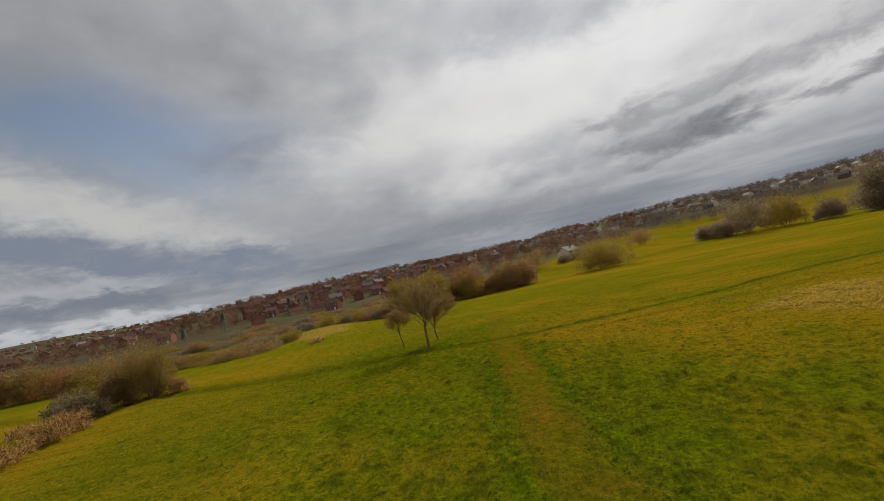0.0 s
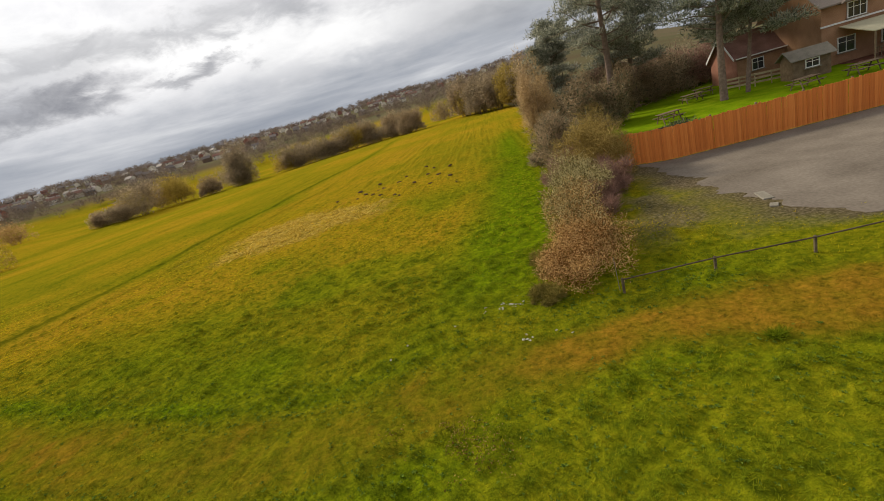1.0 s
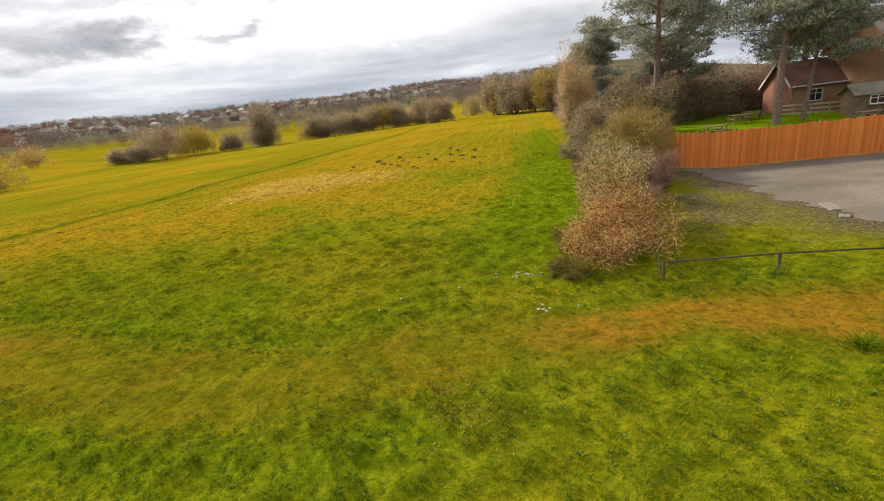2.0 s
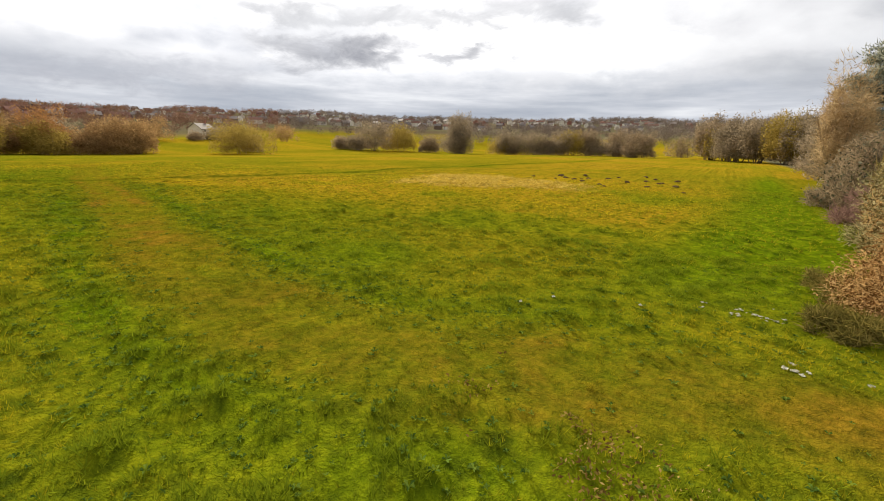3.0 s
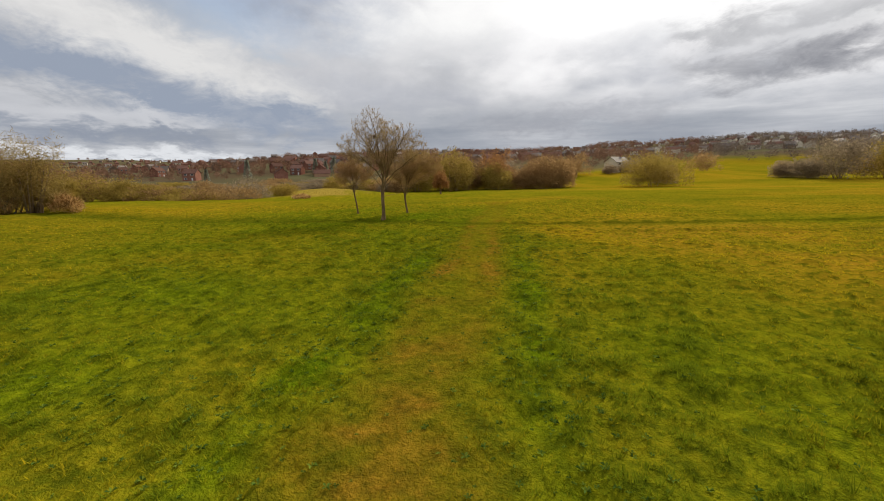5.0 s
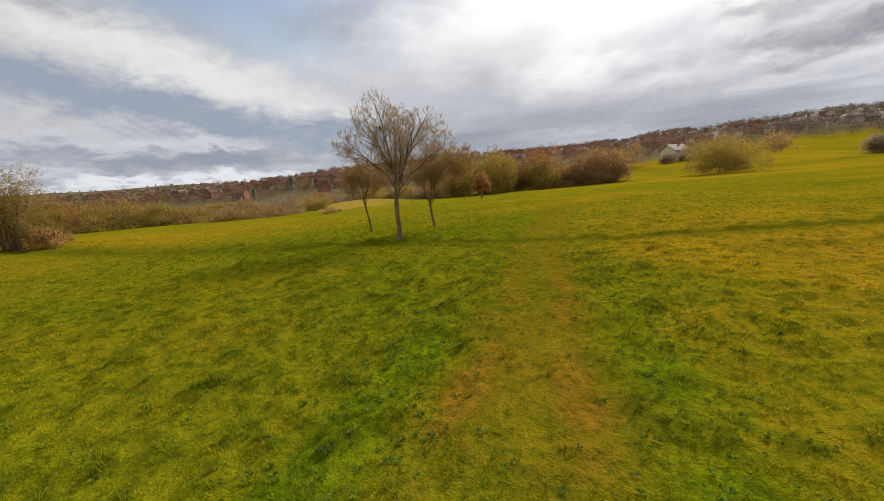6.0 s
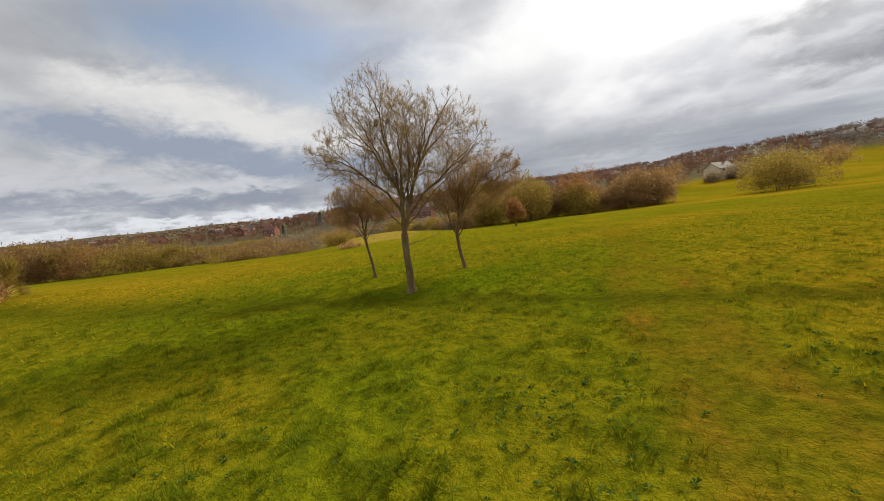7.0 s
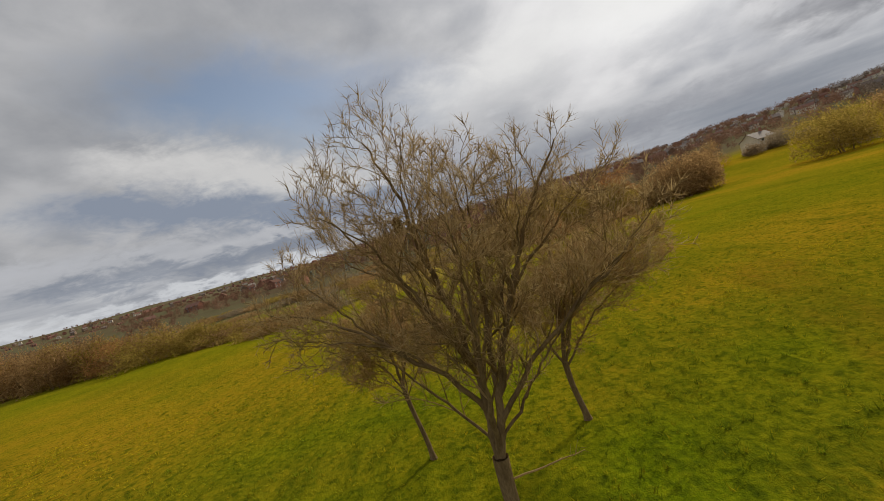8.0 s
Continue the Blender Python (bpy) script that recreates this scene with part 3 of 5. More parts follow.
def build_ground():
    def steps(lo, hi, fine, reach):
        a = list(np.arange(lo, hi + 1e-6, fine))
        s, p = fine, hi
        while p < reach:
            s *= 1.10
            p += s
            a.append(p)
        s, p = fine, lo
        while p > -reach:
            s *= 1.10
            p -= s
            a.insert(0, p)
        return np.array(a)

    xs, ys = steps(2, 48, 0.15, 4200), steps(-11, 14, 0.15, 4200)
    gx, gy = np.meshgrid(xs, ys)
    gz = ground_z(gx, gy)
    nx, ny = len(xs), len(ys)
    i, j = np.meshgrid(np.arange(nx - 1), np.arange(ny - 1))
    q = (j * nx + i).ravel()
    ob = from_arrays("ground", np.c_[gx.ravel(), gy.ravel(), gz.ravel()], np.stack([q, q + 1, q + nx + 1, q + nx], 1), M_GROUND, smooth=True)
    path, straw, lush, dry, far, bare = covers(gx.ravel(), gy.ravel())
    for name, cols in (("cover", (path, straw, lush, ruts(gx.ravel(), gy.ravel()))), ("dry", (dry, far, bare, tufts(gx.ravel(), gy.ravel())))):
        at = ob.data.color_attributes.new(name, "FLOAT_COLOR", "POINT")
        at.data.foreach_set("color", np.stack(cols, 1).astype(np.float32).ravel())
    return tagged(ob, "rough yellow-green meadow turf with worn paths, rising to far hills", "ground", kind="structure")


build_ground()

# ---------------------------------------------------------------- trees and scrub


def wander(p, d, length, r0, r1, steps, rng, bend=0.12, lift=0.0):
    """A bent, tapering limb: its points and radii, and the way its tip points."""
    pts, rad = [np.array(p, float)], [r0]
    d = np.array(d, float) / np.linalg.norm(d)
    for s in range(steps):
        d = d + rng.normal(size=3) * bend + np.array([0, 0, lift])
        d /= np.linalg.norm(d)
        pts.append(pts[-1] + d * length / steps)
        rad.append(r0 + (r1 - r0) * (s + 1) / steps)
    return np.array(pts), np.array(rad), d


def around(d, angle, rng):
    """A way that leaves d by about that angle, to any side."""
    d = np.asarray(d) / np.linalg.norm(d)
    a = np.cross(d, rng.normal(size=3))
    a /= np.linalg.norm(a) + 1e-9
    return d * math.cos(angle) + a * math.sin(angle)


def inside(p, lobes, slack=1.0):
    """Whether a point lies within the lobes of a crown."""
    return any(((p[0] - lo[0]) / lo[3]) ** 2 + ((p[1] - lo[1]) / lo[4]) ** 2 + ((p[2] - lo[2]) / lo[5]) ** 2 < slack for lo in lobes)


def bowed(start, heading, tip, rng, crook=0.05):
    """A limb that leaves along its heading and bows over to its tip, with small crooks."""
    start, tip = np.array(start, float), np.array(tip, float)
    far = np.linalg.norm(tip - start)
    bend = start + np.asarray(heading) / np.linalg.norm(heading) * far * 0.52
    n = max(5, int(far / 0.16))
    t = np.linspace(0, 1, n + 1)[:, None]
    pts = (1 - t) ** 2 * start + 2 * t * (1 - t) * bend + t ** 2 * tip
    drift = np.cumsum(rng.normal(size=(n + 1, 3)), axis=0)
    drift -= drift[0] + t * (drift[-1] - drift[0])
    return pts + drift * crook * 0.5


def bare_tree(x, y, trunk_h, trunk_r, limbs, lobes, seed, label, lean=(0.0, 0.0), spacing=0.26, twig=0.17, twigs=4, twig_mat=None, side=None):
    """A leafless tree: a trunk, boughs that each leave the trunk or another bough and bow towards a place in the crown, and branches, sprays and twigs on them."""
    rng = np.random.default_rng(seed)
    tree = empty("bare_tree", pose(x, y, at_ground(x, y, 0.04)), label, "tree", "trees in the meadow")
    f = np.linspace(0, 1, 11)
    trunk = np.stack([lean[0] * f + 0.018 * np.sin(f * 7 + seed), lean[1] * f + 0.018 * np.cos(f * 6 + seed), trunk_h * f], 1)
    s = Soup()
    s.tube(trunk, trunk_r * np.interp(f, [0, 0.06, 0.15, 0.6, 1.0], [1.75, 1.3, 1.08, 0.94, 1.04]), 14)
    s.out("trunk", M_BARK, tree, smooth=True)
    crown = Soup()
    boughs = [(trunk, np.full(11, trunk_r))]
    base, way = [], []

    def spray(pts):
        """The last twigs along a branch."""
        for i in range(1, len(pts)):
            d = pts[i] - pts[i - 1]
            for _ in range(twigs if i < len(pts) - 1 else twigs + 2):
                w = (around(d, 0.35 + 0.75 * rng.random(), rng) + np.array([0, 0, 0.18])) * twig * (0.45 + 0.9 * rng.random())
                p = pts[i - 1] + d * rng.random()
                base.append(p)
                way.append(w)
                if rng.random() < 0.6:
                    base.append(p + w * (0.35 + 0.4 * rng.random()))
                    way.append(around(w, 0.75, rng) * twig * 0.5)

    def branches(pts, rad, level):
        """Side branches along a bough, each shortened until its end lies in the crown."""
        run = np.r_[0, np.cumsum(np.linalg.norm(np.diff(pts, axis=0), axis=1))]
        gap = spacing * (1.0, 0.55)[level]
        at = run[-1] * (0.22 if level == 0 else 0.15)
        while at < run[-1]:
            i = min(int(np.searchsorted(run, at)), len(pts) - 1)
            d = pts[i] - pts[i - 1]
            out = around(d, 0.65 + 0.40 * rng.random(), rng) + np.array([0, 0, 0.12])
            long = (0.55 + 0.75 * rng.random()) * ((1.30, 0.60)[level] * (1.0 - 0.45 * at / run[-1]))
            for _ in range(4):
                if inside(pts[i] + out * long, lobes, 1.12):
                    break
                out = around(d, 0.60, rng) + np.array([0, 0, 0.1])
                long *= 0.80
            r0 = max(0.0042, rad[i] * (0.55, 0.60)[level] * min(1.0, 0.55 + 0.4 * long))
            q, rr, _ = wander(pts[i], out, long, r0, 0.0035, max(3, int(long / 0.11)), rng, 0.17, 0.05)
            crown.tube(q, rr, 5 if r0 > 0.016 else 3)
            if level == 0:
                branches(q, rr, 1)
            spray(q[len(q) * 3 // 5:] if level == 0 else q[1:])
            at += gap * (0.55 + 0.9 * rng.random())

    for host, where, tip, thick in limbs:
        pts, rad = boughs[host]
        i = max(1, min(len(pts) - 1, int(round(where * (len(pts) - 1)))))
        heading = (pts[i] - pts[i - 1]) / np.linalg.norm(pts[i] - pts[i - 1])
        aim = np.array(tip, float) - pts[i]
        heading = heading * 0.55 + aim / np.linalg.norm(aim) * 0.75
        q = bowed(pts[i], heading, tip, rng)
        rr = trunk_r * thick * np.linspace(1, 0.12, len(q)) ** 0.9
        rr[0] *= 1.12
        limb = Soup()
        limb.tube(q, rr, 9)
        limb.out("limb", M_BARK, tree, smooth=True)
        boughs.append((q, rr))
    for q, rr in boughs[1:]:
        branches(q, rr, 0)
        spray(q[-3:])
    if side:
        pts, rr, _ = wander(trunk[8], side[:3], side[3], trunk_r * 0.17, trunk_r * 0.05, 8, rng, 0.10, 0.02)
        crown.tube(pts, rr, 5)
        spray(pts[4:])
    crown.blades(np.array(base), np.array(way), np.full(len(base), 0.0085), rng)
    crown.out("crown", twig_mat or M_TWIG, tree, "thin bare branches and twigs")
    return tree


def bush(x, y, rx, ry, h, n, twig, width, label, seed, name="bush", category="bush", group="", trunks=5, length=0.35, lift=0.5, low=0.0, stem_mat=None, leaf=None, sink=0.1, turn=0.0, lumps=5):
    """Leafless scrub: stems from the base, and a ragged crown of many slim twigs, gathered in lumps with gaps between."""
    rng = np.random.default_rng(seed)
    ob = empty(name, pose(x, y, at_ground(x, y, sink), 0, 0, turn), label, category, group)
    for i in range(trunks):
        a = rng.random() * 6.28
        f = 0.25 + 0.5 * rng.random()
        pts, rad, _ = wander((math.cos(a) * rx * 0.25 * rng.random(), math.sin(a) * ry * 0.25 * rng.random(), 0), (math.cos(a) * rx * f, math.sin(a) * ry * f, h), h * (0.50 + 0.22 * rng.random()), 0.014 * h, 0.004 * h, 5, rng, 0.07)
        s = Soup()
        s.tube(pts, rad, 5)
        s.out("stem", stem_mat or M_TWIG_DARK, ob)
    # lumps of all sizes inside the outline, round a loose core
    mid = [(0, 0, h * (0.40 + low * 0.3), 0.62)] * max(1, lumps // 5)
    for i in range(lumps * 2):
        a = rng.random() * 6.28
        f = math.sqrt(rng.random()) * 0.86
        mid.append((math.cos(a) * rx * f, math.sin(a) * ry * f, h * (low + (0.80 - low) * rng.random() * (1 - 0.45 * f * f)), 0.16 + 0.30 * rng.random()))
    mid = np.array(mid)
    share = mid[:, 3] ** 1.7
    pick = rng.choice(len(mid), n, p=share / share.sum())
    d = rng.normal(size=(n, 3))
    d /= np.linalg.norm(d, axis=1, keepdims=True)
    rr = rng.random(n) ** 0.5
    ext = np.stack([rx * mid[pick, 3], ry * mid[pick, 3], h * 0.6 * mid[pick, 3]], 1)
    p = mid[pick, :3] + d * ext * rr[:, None] * (0.9 + 0.25 * rng.random((n, 1)))
    p[:, 2] = np.maximum(p[:, 2], h * (low + 0.22 * rng.random(n)))
    p[:, 0] *= rx / np.quantile(np.abs(p[:, 0]), 0.985)
    p[:, 1] *= ry / np.quantile(np.abs(p[:, 1]), 0.985)
    p[:, 2] *= h * 0.97 / np.quantile(p[:, 2], 0.99)
    over = np.hypot(p[:, 0] / rx, p[:, 1] / ry)
    p[:, :2] *= np.where(over > 1, np.sqrt(rng.random(n)) * 0.95 / np.maximum(over, 1e-6), 1.0)[:, None]
    way = d * 0.25 + rng.normal(size=(n, 3)) * 0.6
    way[:, 2] = way[:, 2] * 0.8 + lift
    way *= (length * (0.4 + 1.1 * rng.random(n)) / np.linalg.norm(way, axis=1))[:, None]
    c = Soup()
    c.blades(p, way, width * (0.6 + 0.8 * rng.random(n)), rng)
    c.out("crown", twig, ob)
    if leaf:
        mat, count, size = leaf
        j = rng.integers(0, n, count)
        lv = Soup()
        lv.leaves(p[j] + way[j] * rng.random((count, 1)), size * (0.6 + 0.8 * rng.random(count)), rng)
        lv.out("leaves", mat, ob)
    return ob


def pine(x, y, h, clear, r, spread, seed, label, lean=(0, 0), full=1.0):
    """A tall pine with a bare lower trunk and flat tiers of dark needles."""
    rng = np.random.default_rng(seed)
    ob = empty("pine_tree", pose(x, y, at_ground(x, y, 0.05)), label, "tree", "pines by the garden")
    pts = np.array([(lean[0] * f + 0.12 * math.sin(f * 5 + seed), lean[1] * f + 0.1 * math.cos(f * 4 + seed), h * f) for f in np.linspace(0, 0.97, 12)])
    s = Soup()
    s.tube(pts, r * np.linspace(1.25, 0.18, 12), 10)
    s.out("trunk", M_PINE_BARK, ob, smooth=True)
    needles = Soup()
    whorls = 34
    for i in range(whorls):
        f = (i + 0.7 * rng.random()) / whorls
        z = clear + (h * 0.95 - clear) * f
        k = min(int(z / h / 0.97 * 11), 10)
        q = pts[k] + (pts[k + 1] - pts[k]) * (z / h / 0.97 * 11 - k)
        a = i * 2.4 + rng.normal() * 0.5
        reach = spread * (math.sin(math.pi * (0.24 + 0.68 * f)) ** 0.8) * (0.55 + 0.5 * rng.random())
        lp, lr, _ = wander(q, (math.cos(a), math.sin(a), 0.10 + 0.45 * f), reach, r * 0.26, r * 0.05, 6, rng, 0.14, 0.04)
        limb = Soup()
        limb.tube(lp, lr, 5)
        limb.out("limb", M_PINE_BARK, ob)
        # clouds of needles, flat below and domed above, towards the outer half
        for j in range(6):
            g = 0.34 + 0.70 * (j + 0.6 * rng.random()) / 6
            kk = min(int(g * 6), 5)
            c = lp[kk] + (lp[kk + 1] - lp[kk]) * min(g * 6 - kk, 1.2) + rng.normal(size=3) * (0.75, 0.75, 0.25) * spread / 6 + (0, 0, 0.25)
            m = int(210 * full)
            size = (0.75 + 0.55 * rng.random()) * (0.6 + 0.4 * spread / 6)
            d = rng.normal(size=(m, 3))
            d /= np.linalg.norm(d, axis=1, keepdims=True)
            d[:, 2] = np.where(d[:, 2] < 0, d[:, 2] * 0.35, d[:, 2])
            p = c + d * (rng.random((m, 1)) ** 0.45) * (size, size, size * 0.62)
            needles.blades(p, d * 0.18 + rng.normal(size=(m, 3)) * 0.12 + (0, 0, 0.08), np.full(m, 0.085), rng)
    needles.out("crown", M_NEEDLE, ob, "dark green needle tiers")
    return ob


# the three bare trees that the flight heads for; each bough: its host, how far along, its tip, its girth
MAIN_LIMBS = [(0, 1.0, (0.0, -0.60, 6.75), 0.62), (0, 1.0, (0.0, 1.95, 6.0), 0.58), (2, 0.14, (-0.3, 0.45, 6.0), 0.40), (1, 0.12, (0.3, -2.5, 4.8), 0.38), (1, 0.30, (-0.2, -1.6, 6.1), 0.32),
              (2, 0.10, (0.1, 2.7, 4.5), 0.38), (0, 0.97, (1.3, 0.3, 5.3), 0.40), (0, 1.0, (-1.6, 0.1, 5.5), 0.42), (0, 0.96, (-0.5, -1.8, 4.0), 0.24), (0, 0.98, (-0.5, 2.1, 3.9), 0.24), (1, 0.22, (0.9, -1.2, 5.8), 0.30), (2, 0.2, (0.9, 1.2, 5.5), 0.30)]
MAIN_LIMBS += [(1, 0.45, (0.5, -0.1, 6.3), 0.24), (2, 0.42, (-0.5, 1.3, 5.9), 0.24), (4, 0.35, (0.3, -2.4, 4.4), 0.18), (6, 0.35, (-0.6, 2.5, 4.1), 0.20), (8, 0.30, (-1.3, -1.2, 5.0), 0.26), (8, 0.25, (-1.2, 1.3, 4.9), 0.26), (3, 0.35, (0.5, 0.6, 5.9), 0.22), (5, 0.4, (-0.7, -1.9, 5.4), 0.20), (6, 0.5, (0.6, 2.9, 4.9), 0.18), (4, 0.45, (-0.3, -2.4, 5.3), 0.18), (2, 0.55, (0.4, 2.3, 5.4), 0.20)]
MAIN_CROWN = [(0.0, -0.5, 5.6, 1.5, 1.4, 1.9), (0.0, 1.2, 4.8, 1.6, 1.6, 1.45), (0.0, 0.0, 4.2, 1.8, 2.2, 1.3), (0.1, -1.9, 4.3, 1.2, 1.0, 0.9), (0.0, 2.3, 4.3, 1.1, 1.0, 0.8), (0.0, 0.3, 5.5, 1.5, 1.2, 1.0)]
bare_tree(0, 0, 1.95, 0.115, MAIN_LIMBS, MAIN_CROWN, 11, "bare broad-crowned grey-brown tree standing in rough grass", lean=(0.05, 0.03), spacing=0.205, twig=0.17, twigs=4, side=(0.1, 1.0, 0.24, 1.2))
bare_tree(-4.0, -1.9, 1.75, 0.055, [(0, 1.0, (0.1, -0.4, 3.9), 0.8), (0, 1.0, (0.2, 0.7, 3.4), 0.6), (0, 0.95, (-0.1, -1.3, 3.2), 0.5), (0, 1.0, (-0.8, 0.1, 3.5), 0.5), (0, 0.9, (0.7, 0.3, 2.9), 0.4), (0, 0.88, (0.2, -1.4, 2.5), 0.3), (0, 0.9, (0.1, 0.9, 2.6), 0.3)],
          [(0.0, -0.2, 2.95, 1.3, 1.5, 1.1)], 23, "slim young bare tree with a leaning stem, behind the larger one", lean=(-0.05, -0.22), spacing=0.105, twig=0.14, twigs=4, twig_mat=M_TWIG_RUSSET)
bare_tree(-4.2, 1.85, 1.5, 0.070, [(0, 1.0, (0.1, 0.3, 4.7), 0.8), (0, 1.0, (0.0, 1.9, 4.5), 0.6), (0, 0.95, (0.1, -1.0, 3.4), 0.5), (0, 1.0, (-0.9, 0.6, 3.8), 0.5), (0, 0.95, (0.8, 0.8, 3.5), 0.5), (0, 0.9, (0.0, 2.3, 3.2), 0.4), (0, 0.92, (0.3, -1.1, 2.8), 0.3), (2, 0.3, (0.2, 2.5, 3.9), 0.3)],
          [(0.0, 0.4, 3.2, 1.5, 1.7, 1.4), (0.0, 1.5, 3.5, 1.3, 1.3, 1.2)], 31, "small bare tree with a low russet crown, behind the larger one", lean=(0.0, -0.16), spacing=0.105, twig=0.14, twigs=4, twig_mat=M_TWIG_RUSSET)


def leaf_nest():
    """A clump of dead leaves caught in the fork of a bough."""
    rng = np.random.default_rng(12)
    d = rng.normal(size=(260, 3))
    d *= (rng.random((260, 1)) ** 0.4) / np.linalg.norm(d, axis=1, keepdims=True)
    c = Soup()
    c.leaves(d * (0.06, 0.06, 0.13), np.full(260, 0.03), rng)
    ob = c.out("leaf_nest", M_NEST)
    ob.location = (0.28, -0.40, 5.38)
    tagged(ob, "small clump of brown dead leaves caught in bare branches", "nest")


leaf_nest()

# ---------------------------------------------------------------- hedge and scrub beside the garden
bush(41.6, 4.6, 1.6, 2.2, 1.6, 13000, M_BRAMBLE, 0.011, "tangled orange-brown dead bramble mound at the end of the hedge", 41, name="bramble_bush", trunks=9, length=0.24, lift=0.1, lumps=16, leaf=(M_BRAMBLE, 13000, 0.028))
bush(42.0, 7.2, 1.2, 2.2, 2.3, 10000, M_BRAMBLE, 0.013, "brown bramble with pale sage leaves, part of the hedge", 42, name="bramble_bush", trunks=9, length=0.26, lift=0.15, lumps=15, leaf=(M_SAGE, 12000, 0.038))
bush(43.5, 10.4, 0.8, 1.5, 1.3, 6000, M_TWIG_PURPLE, 0.022, "grey-purple leafless thicket beside the car park", 43, trunks=8, length=0.35, lumps=8)
bush(44.9, 13.6, 1.0, 1.7, 1.5, 7000, M_TWIG_PURPLE, 0.022, "low purple-brown thicket at the car park edge", 430, trunks=8, length=0.35, lumps=8)
bush(43.0, 12.0, 1.5, 2.7, 2.4, 14000, M_SAGE, 0.016, "pale sage-green hedge bush with bare stems", 44, name="hedge_bush", trunks=8, length=0.30, lift=0.3, lumps=12, leaf=(M_SAGE, 7000, 0.042))
bush(45.0, 17.0, 2.1, 2.7, 3.5, 15000, M_TWIG_OCHRE, 0.024, "ochre-green willow bush in the hedge", 45, name="willow_bush", trunks=9, length=0.40, lift=0.35, lumps=13)
bush(43.4, 18.0, 1.4, 2.4, 1.8, 8000, M_TWIG_PURPLE, 0.028, "dark purple-brown thorn bush at the hedge foot", 460, name="hedge_bush", trunks=7, length=0.4, lumps=9)
bush(43.9, 24.5, 1.9, 3.4, 3.6, 11000, M_TWIG_DARK, 0.040, "dark thorn bush in the hedge with bare stems", 46, name="hedge_bush", trunks=7, length=0.45, leaf=(M_IVY, 3500, 0.08))
bush(44.3, 32.0, 1.6, 2.2, 8.0, 11000, M_TWIG_TAN, 0.036, "tall slender tan leafless tree in the hedge", 47, name="hedge_tree", category="tree", trunks=6, length=0.5, lift=0.3, lumps=15, low=0.12)
bush(46.4, 41.0, 2.2, 4.2, 4.8, 9000, M_TWIG_DARK, 0.05, "dark leafless hedge shrub grown through with ivy", 48, name="tall_shrub", trunks=7, length=0.5, lift=0.3, lumps=13, leaf=(M_IVY, 5000, 0.10))
bush(50.2, 35.5, 3.0, 2.8, 4.6, 12000, M_TWIG_DARK, 0.05, "dark leafless shrub with ivy behind the hedge", 49, name="tall_shrub", trunks=7, length=0.5, lift=0.3, lumps=13, leaf=(M_IVY, 6000, 0.10))
bush(48.6, 57.0, 3.0, 5.5, 6.5, 9000, M_TWIG_GREY, 0.09, "grey leafless hedge shrub", 50, name="tall_shrub", length=0.55, lumps=12)
bush(49.6, 76.0, 3.5, 7.0, 7.0, 9000, M_TWIG_GREY, 0.11, "grey leafless hedge shrub", 51, name="tall_shrub", length=0.55, lumps=12)
bush(51.6, 22.0, 2.4, 1.2, 1.2, 5000, M_IVY, 0.045, "low dark evergreen shrub on the garden edge", 52, name="garden_shrub", length=0.3)
bush(56.0, 48.0, 4.0, 3.0, 5.5, 8000, M_TWIG_PURPLE, 0.08, "dark thicket at the back of the garden", 53, name="thicket", length=0.6, leaf=(M_IVY, 900, 0.14))
bush(63.0, 52.0, 4.0, 3.0, 5.0, 8000, M_TWIG_PURPLE, 0.08, "dark thicket at the back of the garden", 54, name="thicket", length=0.6, leaf=(M_IVY, 900, 0.14))

for i, (x, y, r, h, mat) in enumerate([(51.5, 47, 3.0, 5.6, M_TWIG_DARK), (56, 53, 3.6, 6.0, M_TWIG_GREY), (61, 55, 3.6, 5.6, M_TWIG_DARK), (66, 57, 3.8, 5.4, M_TWIG_GREY), (71, 56, 3.6, 5.4, M_TWIG_GREY), (59, 46, 2.6, 5.0, M_TWIG_DARK), (54.5, 43, 2.4, 5.5, M_TWIG_DARK), (62.0, 48.5, 2.6, 4.6, M_TWIG_GREY), (66.5, 50.0, 3.0, 5.0, M_TWIG_PURPLE), (70.5, 51.5, 3.0, 5.0, M_TWIG_DARK)]):
    bush(x, y, r, r, h, 4600, mat, 0.065, "tangled dark leafless shrub with ivy at the back of a garden", 520 + i, name="garden_thicket", trunks=6, length=0.6, lift=0.3, lumps=12, group="thicket behind the garden", leaf=(M_IVY, 900, 0.11))

pine(59.7, 32.3, 18.5, 5.2, 0.25, 6.4, 61, "tall dark pine with a bare lower trunk in a garden", full=0.6)
pine(62.1, 33.2, 14.0, 4.6, 0.15, 5.4, 62, "slender leaning pine in a garden", lean=(0.9, 0.3))
pine(52.6, 39.6, 19.5, 6.2, 0.32, 6.6, 63, "tall broad dark pine behind the hedge", full=0.8)
pine(67.0, 43.0, 16.0, 5.0, 0.27, 5.0, 64, "tall dark pine beside the brick house")
pine(56.6, 45.0, 15.0, 4.5, 0.25, 4.6, 66, "dark pine among the garden thickets")
pine(49.4, 52.0, 12.0, 2.6, 0.25, 3.4, 65, "dark pine behind the hedge")

# ---------------------------------------------------------------- knee rail, car park, close-boarded fence


